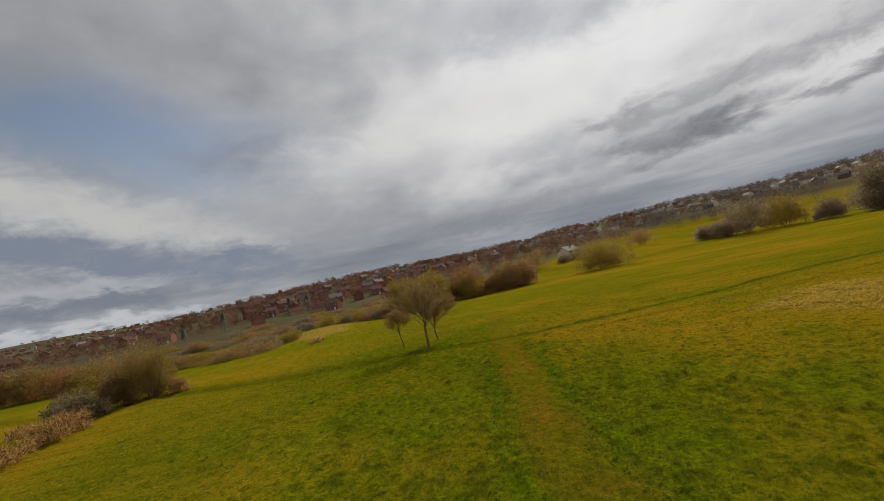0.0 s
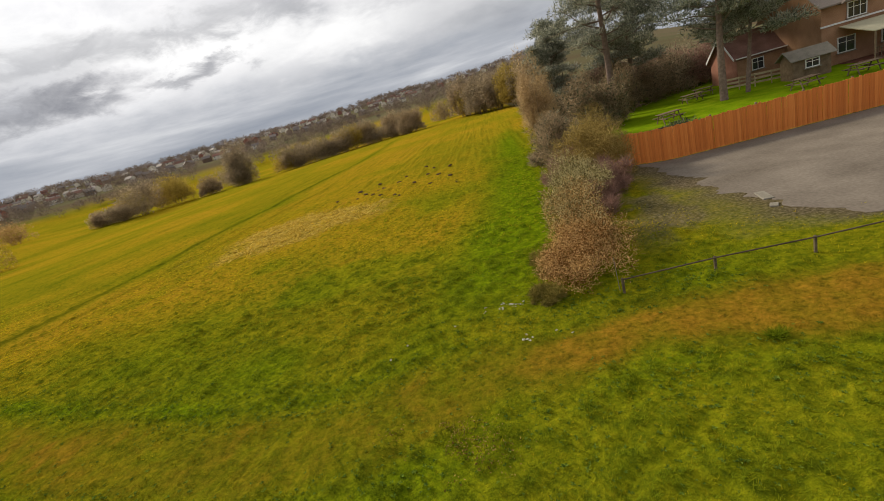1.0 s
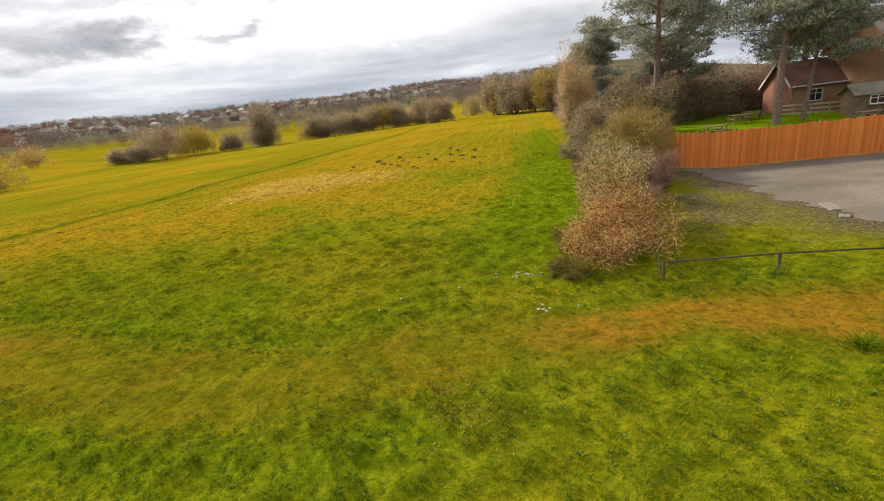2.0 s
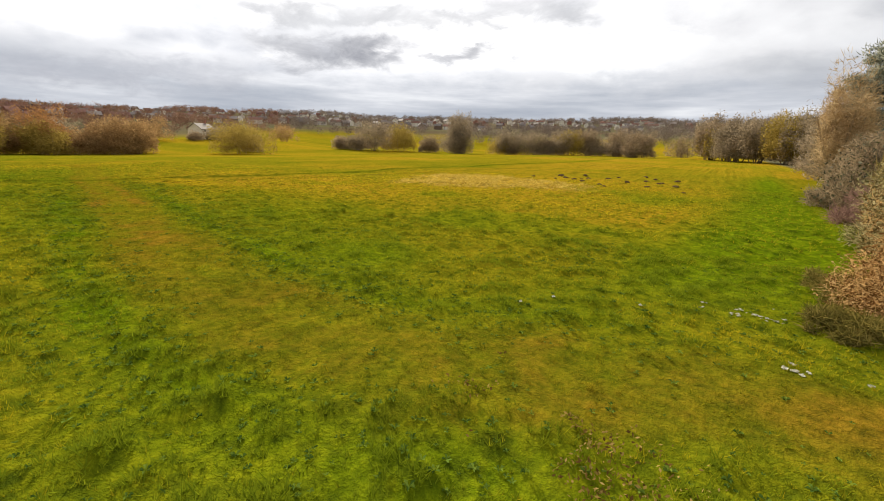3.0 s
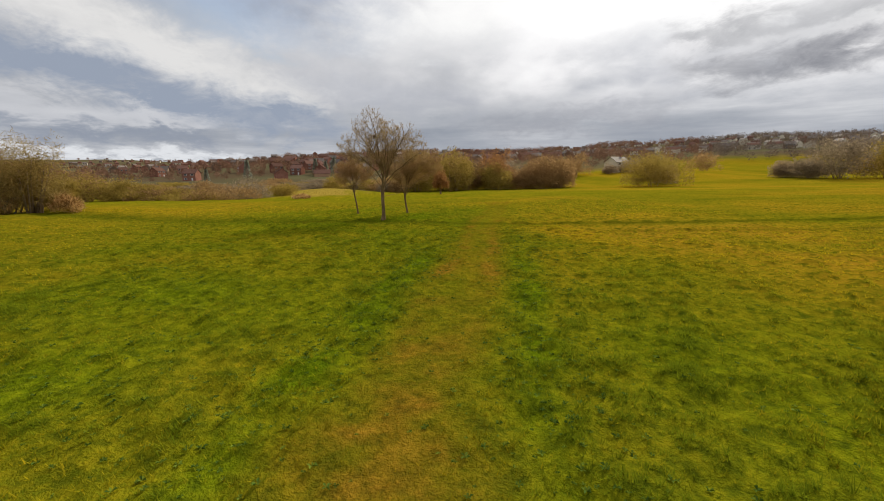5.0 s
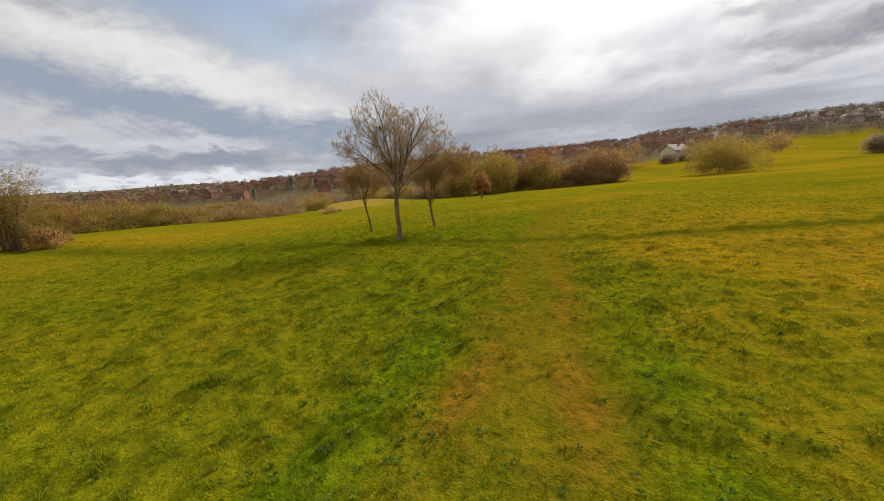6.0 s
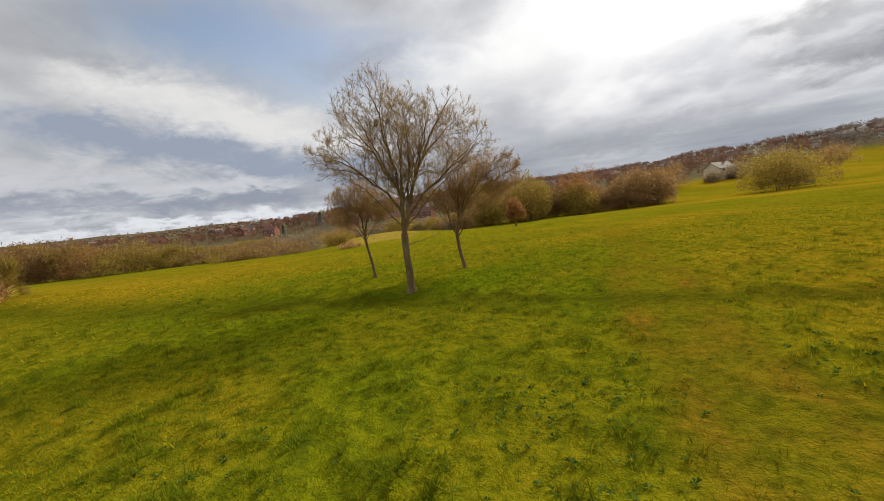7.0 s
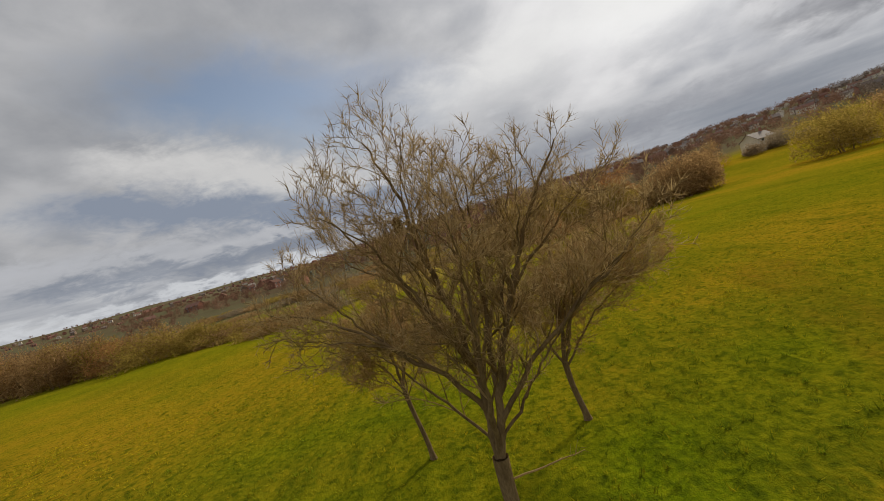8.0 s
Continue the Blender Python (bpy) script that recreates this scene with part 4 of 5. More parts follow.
def knee_rail():
    fence = empty("knee_rail", pose(42.1, 2.5, 0), "low weathered dark timber knee rail along rough grass", "fence")
    spots = [(0.0, 0.0)] + [(2.42 * i, 0.03 * math.sin(i * 2.1)) for i in range(1, 9)]
    for i, (dx, dy) in enumerate(spots):
        z = at_ground(42.5 + dx, 2.5 + dy)
        bm = bmesh.new()
        box(bm, (0.065, 0.065, 0.68), pose(dx, dy, z - 0.2, 0, 1.5 * math.sin(i * 3.0), 4 * math.sin(i)), 0.012)
        part("post", bm, M_RAIL, fence)
    for i in range(len(spots) - 1):
        (ax, ay), (bx, by) = spots[i], spots[i + 1]
        za, zb = at_ground(42.5 + ax, 2.5 + ay) + 0.45, at_ground(42.5 + bx, 2.5 + by) + 0.45
        bm = bmesh.new()
        ln = math.hypot(bx - ax, zb - za)
        box(bm, (ln, 0.032, 0.04), pose((ax + bx) / 2, (ay + by) / 2 - 0.085, (za + zb) / 2, 0, -math.degrees(math.atan2(zb - za, bx - ax)), math.degrees(math.atan2(by - ay, bx - ax))), 0.01)
        part("rail", bm, M_RAIL, fence)
    # a thin pale cane beside the end post
    bm = bmesh.new()
    box(bm, (0.015, 0.015, 1.05), pose(-0.08, 0.12, at_ground(42.02, 2.62), 0, -2, 10), 0.003)
    part("cane", bm, M_CONCRETE, fence, "thin pale cane")
    return fence


knee_rail()


def car_park():
    """Tarmac laid in small cells over the lie of the land, with a ragged near edge."""
    edge = [(3.2, 60), (3.5, 52), (4.1, 49.4), (5.1, 48.8), (7.8, 48.4), (12.7, 47.9), (18.1, 47.2)]
    ys = np.arange(3.3, 17.62, 0.07)
    lim = np.interp(ys, [p[0] for p in edge], [p[1] for p in edge])
    lim = lim + 0.55 * lattice(ys / 1.5, 0 * ys, 31) + 0.30 * lattice(ys / 0.55, 0 * ys, 32) + 0.16 * lattice(ys / 0.2, 0 * ys, 34)
    v = np.linspace(0, 1, 90) ** 2.0
    gx = lim[:, None] + v[None] * (90 - lim[:, None])
    gy = np.repeat(ys[:, None], 90, 1)
    z = land(gx, gy) + 0.012
    z[:, 0] -= 0.03
    ny, nx = gx.shape
    i, j = np.meshgrid(np.arange(nx - 1), np.arange(ny - 1))
    q = (j * nx + i).ravel()
    ob = from_arrays("car_park", np.c_[gx.ravel(), gy.ravel(), z.ravel()], np.stack([q, q + 1, q + nx + 1, q + nx], 1), M_TARMAC, smooth=True)
    return tagged(ob, "worn grey tarmac car park with ragged grassy edge", "car park", kind="structure")


car_park()


def timber_fence():
    x0, x1, y = 46.9, 76.0, 17.7
    fence = empty("timber_fence", pose(x0, y, 0), "orange-brown stained close-boarded timber fence along a car park", "fence")
    rng = random.Random(7)
    meshes = []
    for k in range(5):
        bm = bmesh.new()
        box(bm, (0.132, 0.02, 1.82 + 0.015 * k), None, 0.004)
        me = bpy.data.meshes.new("board")
        bm.to_mesh(me)
        bm.free()
        me.materials.append(M_FENCE)
        meshes.append(me)
    n = int((x1 - x0) / 0.127)
    for i in range(min(n, 295)):
        x = i * 0.127
        ob = new("board", rng.choice(meshes))
        ob.parent = fence
        ob.matrix_local = pose(x, rng.uniform(-0.006, 0.006) - (0.012 if i % 2 else 0), float(land(x0 + x, y)) + 0.02 + rng.uniform(-0.015, 0.02), rng.uniform(-0.6, 0.6), rng.uniform(-0.5, 0.5), 0)
    for i in range(int((x1 - x0) / 2.4) + 1):
        bm = bmesh.new()
        box(bm, (0.1, 0.1, 2.05), pose(i * 2.4, 0.08, float(land(x0 + i * 2.4, y)) - 0.1), 0.01)
        part("post", bm, M_TIMBER, fence)
    for z in (0.45, 1.0, 1.6):
        for i in range(int((x1 - x0) / 2.4)):
            bm = bmesh.new()
            box(bm, (2.4, 0.05, 0.09), pose(i * 2.4 + 1.2, 0.04, float(land(x0 + i * 2.4, y)) + z))
            part("rail", bm, M_TIMBER, fence)
    # lower slatted return at the hedge end
    for z in (0.35, 0.75, 1.15, 1.55):
        bm = bmesh.new()
        box(bm, (1.5, 0.025, 0.14), pose(-0.85, 0.0, float(land(x0, y)) + z, 0, 0, 6), 0.004)
        part("slat", bm, M_FENCE, fence)
    return fence


timber_fence()


def slab(x, y, sx, sy, turn):
    bm = bmesh.new()
    box(bm, (sx, sy, 0.09), None, 0.02)
    ob = part("concrete_slab", bm, M_CONCRETE)
    ob.matrix_world = pose(x, y, float(land(x, y)) - 0.045, 0, 0, turn)
    tagged(ob, "pale weathered concrete slab lying at the car park edge", "slab", "slabs at the car park edge")


slab(48.5, 7.4, 0.9, 0.35, 80)
slab(48.2, 6.3, 0.35, 0.25, 60)

# ---------------------------------------------------------------- the garden: lawn, picnic tables, brick house


def lawn():
    bm = bmesh.new()
    nx, ny = 24, 20
    vs = [[bm.verts.new((49 + 45 * i / nx, 18.2 + 35 * j / ny, float(land(49 + 45 * i / nx, 18.2 + 35 * j / ny)) + 0.03)) for j in range(ny + 1)] for i in range(nx + 1)]
    for i in range(nx):
        for j in range(ny):
            bm.faces.new((vs[i][j], vs[i + 1][j], vs[i + 1][j + 1], vs[i][j + 1]))
    tagged(part("lawn", bm, M_LAWN), "bright green mown garden lawn behind a timber fence", "lawn", kind="structure")


lawn()


def picnic_table():
    t = empty("picnic_table", pose(0, 0, 0), "weathered brown timber picnic table with fixed benches on a lawn", "picnic table", "picnic tables on the lawn")
    for i in range(5):
        bm = bmesh.new()
        box(bm, (1.8, 0.14, 0.035), pose(0, -0.32 + 0.16 * i, 0.72), 0.006)
        part("tabletop_plank", bm, M_TIMBER, t)
    for sgn in (-1, 1):
        for k in range(2):
            bm = bmesh.new()
            box(bm, (1.8, 0.12, 0.035), pose(0, sgn * (0.62 + 0.135 * k), 0.43), 0.006)
            part("bench_plank", bm, M_TIMBER, t)
        bm = bmesh.new()
        box(bm, (0.05, 1.6, 0.09), pose(sgn * 0.65, 0, 0.34), 0.005)
        part("crossbeam", bm, M_TIMBER, t)
        for s2 in (-1, 1):
            bm = bmesh.new()
            box(bm, (0.05, 0.09, 0.80), pose(sgn * 0.70, s2 * 0.52, 0.0, 24 * s2, 0, 0), 0.005)
            part("leg", bm, M_TIMBER, t)
    return t


def put(thing, x, y, turn):
    thing.matrix_world = pose(x, y, float(land(x, y)) + 0.03, 0, 0, turn)


table = picnic_table()
put(table, 53.7, 28.8, 12)
for x, y, turn in ((58.8, 36.4, 4), (62.9, 27.6, 15), (66.5, 27.2, 3), (60.8, 38.6, -12)):
    copy_thing(table, pose(x, y, float(land(x, y)) + 0.03, 0, 0, turn))


def frame_ring(bm, w, h, t, y0, y1):
    """A rectangular frame with an open middle, as one piece."""
    rings = []
    for y in (y0, y1):
        for k in (0.0, t):
            rings.append([bm.verts.new(p) for p in ((-w / 2 + k, y, k), (w / 2 - k, y, k), (w / 2 - k, y, h - k), (-w / 2 + k, y, h - k))])
    for a, b in ((0, 1), (1, 3), (3, 2), (2, 0)):
        for i in range(4):
            bm.faces.new((rings[a][i], rings[a][(i + 1) % 4], rings[b][(i + 1) % 4], rings[b][i]))
    bmesh.ops.recalc_face_normals(bm, faces=bm.faces)


def window_unit(parent, w, h, m, bars=1, mat=None):
    """A window: a frame that stands proud of the wall, with glazing bars, a pane and a sill as its pieces."""
    bm = bmesh.new()
    frame_ring(bm, w, h, 0.07, -0.07, 0.03)
    win = part("window", bm, mat or M_WHITE, parent)
    win.matrix_local = m
    for i in range(bars):
        bm = bmesh.new()
        box(bm, (0.045, 0.05, h - 0.14), pose(-w / 2 + w * (i + 1) / (bars + 1), -0.02, 0.07))
        part("glazing_bar", bm, mat or M_WHITE, win)
    bm = bmesh.new()
    box(bm, (w - 0.14, 0.05, 0.04), pose(0, -0.022, h * 0.62))
    part("glazing_bar", bm, mat or M_WHITE, win)
    bm = bmesh.new()
    box(bm, (w - 0.13, 0.02, h - 0.13), pose(0, 0.006, 0.065))
    part("pane", bm, M_GLASS, win)
    bm = bmesh.new()
    box(bm, (w + 0.2, 0.16, 0.06), pose(0, -0.08, -0.065))
    part("sill", bm, M_CONCRETE, win)
    return win


def gable_roof(bm, w, d, rise, over, thick=0.12):
    """Two sloping slabs over a plan w by d, ridge along x."""
    run = d / 2 + over
    drop = rise * over / (d / 2)
    for sgn in (-1, 1):
        a = [(-w / 2 - over, sgn * run, -drop), (w / 2 + over, sgn * run, -drop), (w / 2 + over, 0, rise), (-w / 2 - over, 0, rise)]
        lo = [bm.verts.new(p) for p in a]
        hi = [bm.verts.new((p[0], p[1], p[2] + thick)) for p in a]
        bm.faces.new(lo if sgn > 0 else lo[::-1])
        bm.faces.new(hi[::-1] if sgn > 0 else hi)
        for i in range(4):
            j = (i + 1) % 4
            q = (lo[i], lo[j], hi[j], hi[i])
            bm.faces.new(q[::-1] if sgn > 0 else q)
    bmesh.ops.recalc_face_normals(bm, faces=bm.faces)


def wall_shell(bm, w, d, h, rise):
    """Four walls with gable ends."""
    for sgn in (-1, 1):
        box(bm, (w - 0.51, 0.25, h), pose(0, sgn * (d / 2 - 0.128), 0))
        a = [(sgn * w / 2, -d / 2, 0), (sgn * w / 2, d / 2, 0), (sgn * w / 2, d / 2, h), (sgn * w / 2, 0, h + rise), (sgn * w / 2, -d / 2, h)]
        o = [bm.verts.new(p) for p in a]
        i = [bm.verts.new((p[0] - sgn * 0.25, p[1], p[2])) for p in a]
        bm.faces.new(o)
        bm.faces.new(i[::-1])
        for k in range(5):
            j = (k + 1) % 5
            bm.faces.new((o[k], i[k], i[j], o[j]))
    bmesh.ops.recalc_face_normals(bm, faces=bm.faces)


def brick_inn():
    """The two-storey brick house by the car park, with its lower wing and a lean-to veranda."""
    inn = empty("brick_house", pose(78.5, 39.0, 0.0, 0, 0, 0), "two-storey tan and red brick house with white windows and a veranda", "house")
    bm = bmesh.new()
    wall_shell(bm, 19, 8, 5.2, 3.0)
    part("wall", bm, M_BRICK_TAN, inn, "tan brick walls")
    bm = bmesh.new()
    gable_roof(bm, 19, 8, 3.0, 0.45)
    r = part("roof", bm, M_SLATE, inn, "grey tiled pitched roof")
    r.location = (0, 0, 5.2)
    for cx in (-5.0, 6.0):
        bm = bmesh.new()
        box(bm, (0.9, 0.6, 1.8), None, 0.02)
        c = part("chimney", bm, M_BRICK, r)
        c.location = (cx, 0.3, 2.5)
    for gx in (-6.8, -2.0, 3.0):
        bm = bmesh.new()
        gable_roof(bm, 1.6, 2.6, 1.0, 0.25, 0.08)
        g = part("dormer_roof", bm, M_SLATE, inn)
        g.matrix_local = pose(gx, -3.7, 5.0, 0, 0, 90)
    for gx in (-6.8, -2.0, 3.0, 7.0):
        window_unit(inn, 1.5, 1.25, pose(gx, -4.02, 3.55), 2)
    for gx in (-7.6, -4.2, 4.2, 7.6):
        window_unit(inn, 1.4, 1.3, pose(gx, -4.02, 0.9), 1)
    bm = bmesh.new()
    box(bm, (19.2, 0.12, 0.14), pose(0, -4.05, 3.3))
    part("gutter", bm, M_WHITE, inn)
    bm = bmesh.new()
    box(bm, (1.0, 0.1, 2.05), pose(0.4, -4.02, 0.05), 0.01)
    part("door", bm, M_RAIL, inn, "dark timber door")
    # single-storey wing at the west end, tan in front and red on its end
    bm = bmesh.new()
    wall_shell(bm, 5.4, 5.0, 2.5, 2.1)
    w = part("wing_wall", bm, M_BRICK, inn, "low red brick wing")
    w.location = (-11.2, 3.3, 0)
    bm = bmesh.new()
    box(bm, (5.3, 0.05, 2.4), pose(-11.2, 0.77, 0.0), 0.005)
    part("wing_front", bm, M_BRICK_TAN, inn, "tan brick front of the wing")
    bm = bmesh.new()
    gable_roof(bm, 5.4, 5.0, 2.1, 0.3)
    w2 = part("wing_roof", bm, M_TILE, inn, "brown tiled wing roof")
    w2.location = (-11.2, 3.3, 2.5)
    for sgn in (-1, 1):
        bm = bmesh.new()
        box(bm, (0.04, 3.45, 0.2), pose(-14.24, 3.3 + sgn * 1.38, 3.42, -sgn * 40.0, 0, 0), 0.005)
        part("bargeboard", bm, M_WHITE, inn)
    window_unit(inn, 1.1, 1.1, pose(-12.0, 0.74, 1.0), 1)
    bm = bmesh.new()
    box(bm, (5.8, 0.12, 0.1), pose(-11.2, 0.42, 2.4), 0.01)
    part("gutter", bm, M_WHITE, inn)
    # veranda
    bm = bmesh.new()
    a = [(-8.2, -4.1, 3.0), (9.0, -4.1, 3.0), (9.0, -7.6, 2.25), (-8.2, -7.6, 2.25)]
    lo, hi = [bm.verts.new(p) for p in a], [bm.verts.new((p[0], p[1], p[2] + 0.07)) for p in a]
    bm.faces.new(lo)
    bm.faces.new(hi[::-1])
    for i in range(4):
        bm.faces.new((lo[i], hi[i], hi[(i + 1) % 4], lo[(i + 1) % 4]))
    bmesh.ops.recalc_face_normals(bm, faces=bm.faces)
    part("veranda_roof", bm, M_CANVAS, inn, "cream lean-to veranda roof")
    for i in range(8):
        bm = bmesh.new()
        box(bm, (0.1, 0.1, 2.28), pose(-8.0 + 2.4 * i, -7.5, 0), 0.01)
        part("veranda_post", bm, M_WHITE if i % 3 else M_TIMBER, inn)
    for i in range(7):
        bm = bmesh.new()
        box(bm, (2.3, 0.06, 0.07), pose(-6.8 + 2.4 * i, -7.5, 0.95))
        box(bm, (2.3, 0.06, 0.07), pose(-6.8 + 2.4 * i, -7.5, 0.15))
        for k in range(9):
            box(bm, (0.035, 0.035, 0.8), pose(-7.8 + 2.4 * i + 0.25 * k, -7.5, 0.18))
        part("railing", bm, M_RAIL, inn)
    bm = bmesh.new()
    box(bm, (17.4, 3.5, 0.15), pose(0.4, -5.9, -0.05), 0.02)
    part("deck", bm, M_BRICK, inn, "red-brown veranda floor")
    return inn


brick_inn()


def bar_hut():
    h = empty("garden_hut", pose(66.3, 32.9, 0.03, 0, 0, -8), "small timber garden hut with a pale felt roof", "hut")
    bm = bmesh.new()
    wall_shell(bm, 2.6, 2.2, 1.7, 0.6)
    part("wall", bm, M_TIMBER, h)
    bm = bmesh.new()
    gable_roof(bm, 2.6, 2.2, 0.6, 0.3, 0.06)
    r = part("roof", bm, M_CONCRETE, h, "pale grey felt roof")
    r.location = (0, 0, 1.7)
    window_unit(h, 1.0, 0.7, pose(0, -1.12, 0.8), 1)


bar_hut()


def garden_railing():
    """A low fence of pale planks on posts, before the wing."""
    f = empty("garden_railing", pose(61.9, 36.9, 0.03, 0, 0, -38), "low pale timber plank fence on a lawn before a brick wing", "fence")
    for i in range(5):
        bm = bmesh.new()
        box(bm, (0.09, 0.09, 1.15), pose(1.2 * i, 0, 0), 0.01)
        part("post", bm, M_PALE_WOOD, f)
    for i in range(4):
        for z in (0.28, 0.62, 0.96):
            bm = bmesh.new()
            box(bm, (1.2, 0.03, 0.17), pose(0.6 + 1.2 * i, -0.05, z), 0.005)
            part("plank", bm, M_PALE_WOOD, f)


garden_railing()

# ---------------------------------------------------------------- scrub round the meadow
M_OF = {"brown": M_TWIG_BROWN, "grey": M_TWIG_GREY, "olive": M_TWIG_OLIVE, "dark": M_TWIG_DARK, "rust": M_TWIG_RUST}


def far_bush(x, y, rx, h, tone, seed, label, name="bush", n=2200, group="", ry=None, low=0.0):
    d = math.hypot(x - 28, y)
    bush(x, y, rx, ry or rx * 0.9, h, int(n * 2.2), M_OF[tone], 0.0012 * d + 0.02, label, seed, name=name, group=group, trunks=4, length=0.035 * h + 0.22, lift=0.25, lumps=16, low=low, sink=0.15)


# the copse at the left edge of the meadow
bush(-9.5, -27.9, 2.8, 2.5, 6.2, 15000, M_TWIG_OCHRE, 0.036, "rounded ochre-brown leafless tree with several stems at the meadow edge", 71, name="meadow_edge_tree", category="tree", trunks=11, length=0.30, lift=0.12, lumps=18, low=0.03)
bush(-11.0, -30.6, 2.8, 2.6, 5.4, 9000, M_TWIG_BROWN, 0.038, "brown leafless tree beside the copse", 72, name="meadow_edge_tree", category="tree", trunks=9, length=0.30, lift=0.12, lumps=14)
bush(-8.2, -29.9, 1.9, 2.2, 3.2, 6000, M_TWIG_BROWN, 0.04, "brown scrub under the ochre trees", 73, trunks=7, length=0.5, leaf=(M_IVY, 2500, 0.08))
bush(-9.8, -25.6, 1.3, 1.2, 1.5, 3000, M_BRAMBLE, 0.03, "low russet bramble at the copse edge", 74, name="bramble_bush", trunks=6, length=0.4)
bush(-12.6, -28.2, 1.6, 1.8, 2.6, 4000, M_TWIG_OLIVE, 0.04, "low olive scrub at the copse edge", 75, trunks=6, length=0.5)
bush(0.5, -31.4, 3.4, 2.4, 1.7, 5000, M_BRAMBLE, 0.04, "russet bracken bank below the meadow", 76, name="bracken_bank", trunks=6, length=0.5, lumps=9)
bush(7.5, -31.2, 3.4, 2.2, 1.5, 5000, M_BRAMBLE, 0.04, "russet bracken bank below the meadow", 77, name="bracken_bank", trunks=6, length=0.5, lumps=9)
bush(-4.0, -31.8, 3.0, 2.2, 2.8, 4000, M_TWIG_DARK, 0.05, "dark scrub below the meadow edge", 78, trunks=6, length=0.5, leaf=(M_IVY, 1800, 0.09))
bush(14.5, -32.6, 3.4, 2.2, 1.6, 4000, M_BRAMBLE, 0.04, "russet bracken bank below the meadow", 79, name="bracken_bank", trunks=6, length=0.5, lumps=9)

rb = random.Random(5)
# long scrub belt on the west side, south part
for i in range(19):
    f = i / 18
    x, y = -56 - 22 * f + rb.uniform(-3, 3), -30 - 78 * f + rb.uniform(-2, 2)
    far_bush(x, y, rb.uniform(5, 8), 2.0 + 3.6 * float(smooth(0.15, 0.4, f)) + 2.8 * float(smooth(0.5, 0.75, f)) + rb.uniform(-0.4, 0.9), rb.choice(["brown", "olive", "rust", "brown"]), 100 + i, "russet leafless scrub bush in the belt beyond the meadow", "scrub_bush", 2400, "western scrub belt")
far_bush(-63, -27, 5.5, 3.4, "grey", 121, "low grey-olive rounded scrub bush at the meadow end", "scrub_bush", 2600)
far_bush(-72, -22, 4, 2.6, "olive", 122, "low straw-coloured scrub at the meadow end", "scrub_bush", 1600)
# the wood behind the three trees
for i in range(15):
    f = i / 14
    x, y = -101 - 8 * f + rb.uniform(-5, 5), 8 + 52 * f + rb.uniform(-3, 3)
    far_bush(x, y, rb.uniform(5.5, 8), rb.uniform(6, 12), rb.choice(["brown", "rust", "brown", "olive"]), 140 + i, "brown leafless tree in the wood beyond the meadow", "woodland_tree", 3200, "wood behind the meadow")
for i in range(9):
    x, y = -88 - rb.uniform(0, 16), -14 + 2.4 * i + rb.uniform(-2, 2)
    far_bush(x, y, rb.uniform(2, 3.6), rb.uniform(2.2, 4.0), rb.choice(["brown", "olive", "grey"]), 170 + i, "low brown scrub at the far meadow edge", "scrub_bush", 900, "far meadow scrub")
far_bush(-62, 12.2, 1.9, 5.0, "rust", 169, "small russet-brown leafless tree standing in the meadow", "young_tree", 1500, low=0.25)
for i in range(16):
    f = i / 15
    far_bush(-112 - rb.uniform(0, 40), -62 + 66 * f + rb.uniform(-3, 3), rb.uniform(4, 7), rb.uniform(2.2, 4.6), rb.choice(["brown", "olive", "grey"]), 600 + i, "low brown scrub at the far meadow edge", "scrub_bush", 1100, "far meadow scrub")
for i in range(26):
    a, d = radians(88 + 33 * (i + rb.random()) / 26), rb.uniform(165, 240)
    far_bush(30 - math.sin(a) * d, math.cos(a) * d, rb.uniform(5, 9), rb.uniform(1.4, 2.8), rb.choice(["brown", "olive", "grey", "dark"]), 660 + i, "tangled brown scrub on the low ground before the houses", "scrub_bush", 1500, "scrub before the town")
# the round willow bush and its neighbours
far_bush(-100, 86, 11.5, 10.6, "olive", 181, "large rounded olive willow bush in the meadow", "willow_bush", 5200)
far_bush(-112, 97, 5, 5.0, "grey", 182, "grey leafless bush beside the large willow", "willow_bush", 2000)
# row of thorn bushes along the far side
for x, y, r, h, tone, k in ((-116, 148, 5.6, 6.0, "dark", 190), (-106, 147, 6.0, 7.0, "grey", 191), (-97, 149, 9.5, 13.0, "grey", 192), (-89, 158, 9.0, 12.0, "olive", 193), (-76, 162, 5.0, 7.6, "dark", 194), (-63, 168, 6.4, 12.6, "grey", 195), (-66, 172, 7.0, 17.5, "grey", 196)):
    far_bush(x, y, r, h, tone, k, "dark rounded thorn bush standing in the far meadow" if tone == "dark" else "brown leafless bush in the far meadow row", "thorn_bush", 3200, "bush row across the meadow")
for i in range(11):
    x, y = -48 + 5.4 * i + rb.uniform(-1, 1), 176 + 1.0 * i + rb.uniform(-3, 3)
    far_bush(x, y, rb.uniform(5.2, 8.0), rb.uniform(6.5, 12.5), rb.choice(["dark", "grey", "grey", "olive"]), 210 + i, "leafless thorn bush in the far hedge row", "thorn_bush", 2600, "bush row across the meadow")
far_bush(10.5, 177, 6.6, 9.6, "dark", 225, "dense dark rounded thorn bush at the end of the row", "thorn_bush", 3600, "bush row across the meadow")
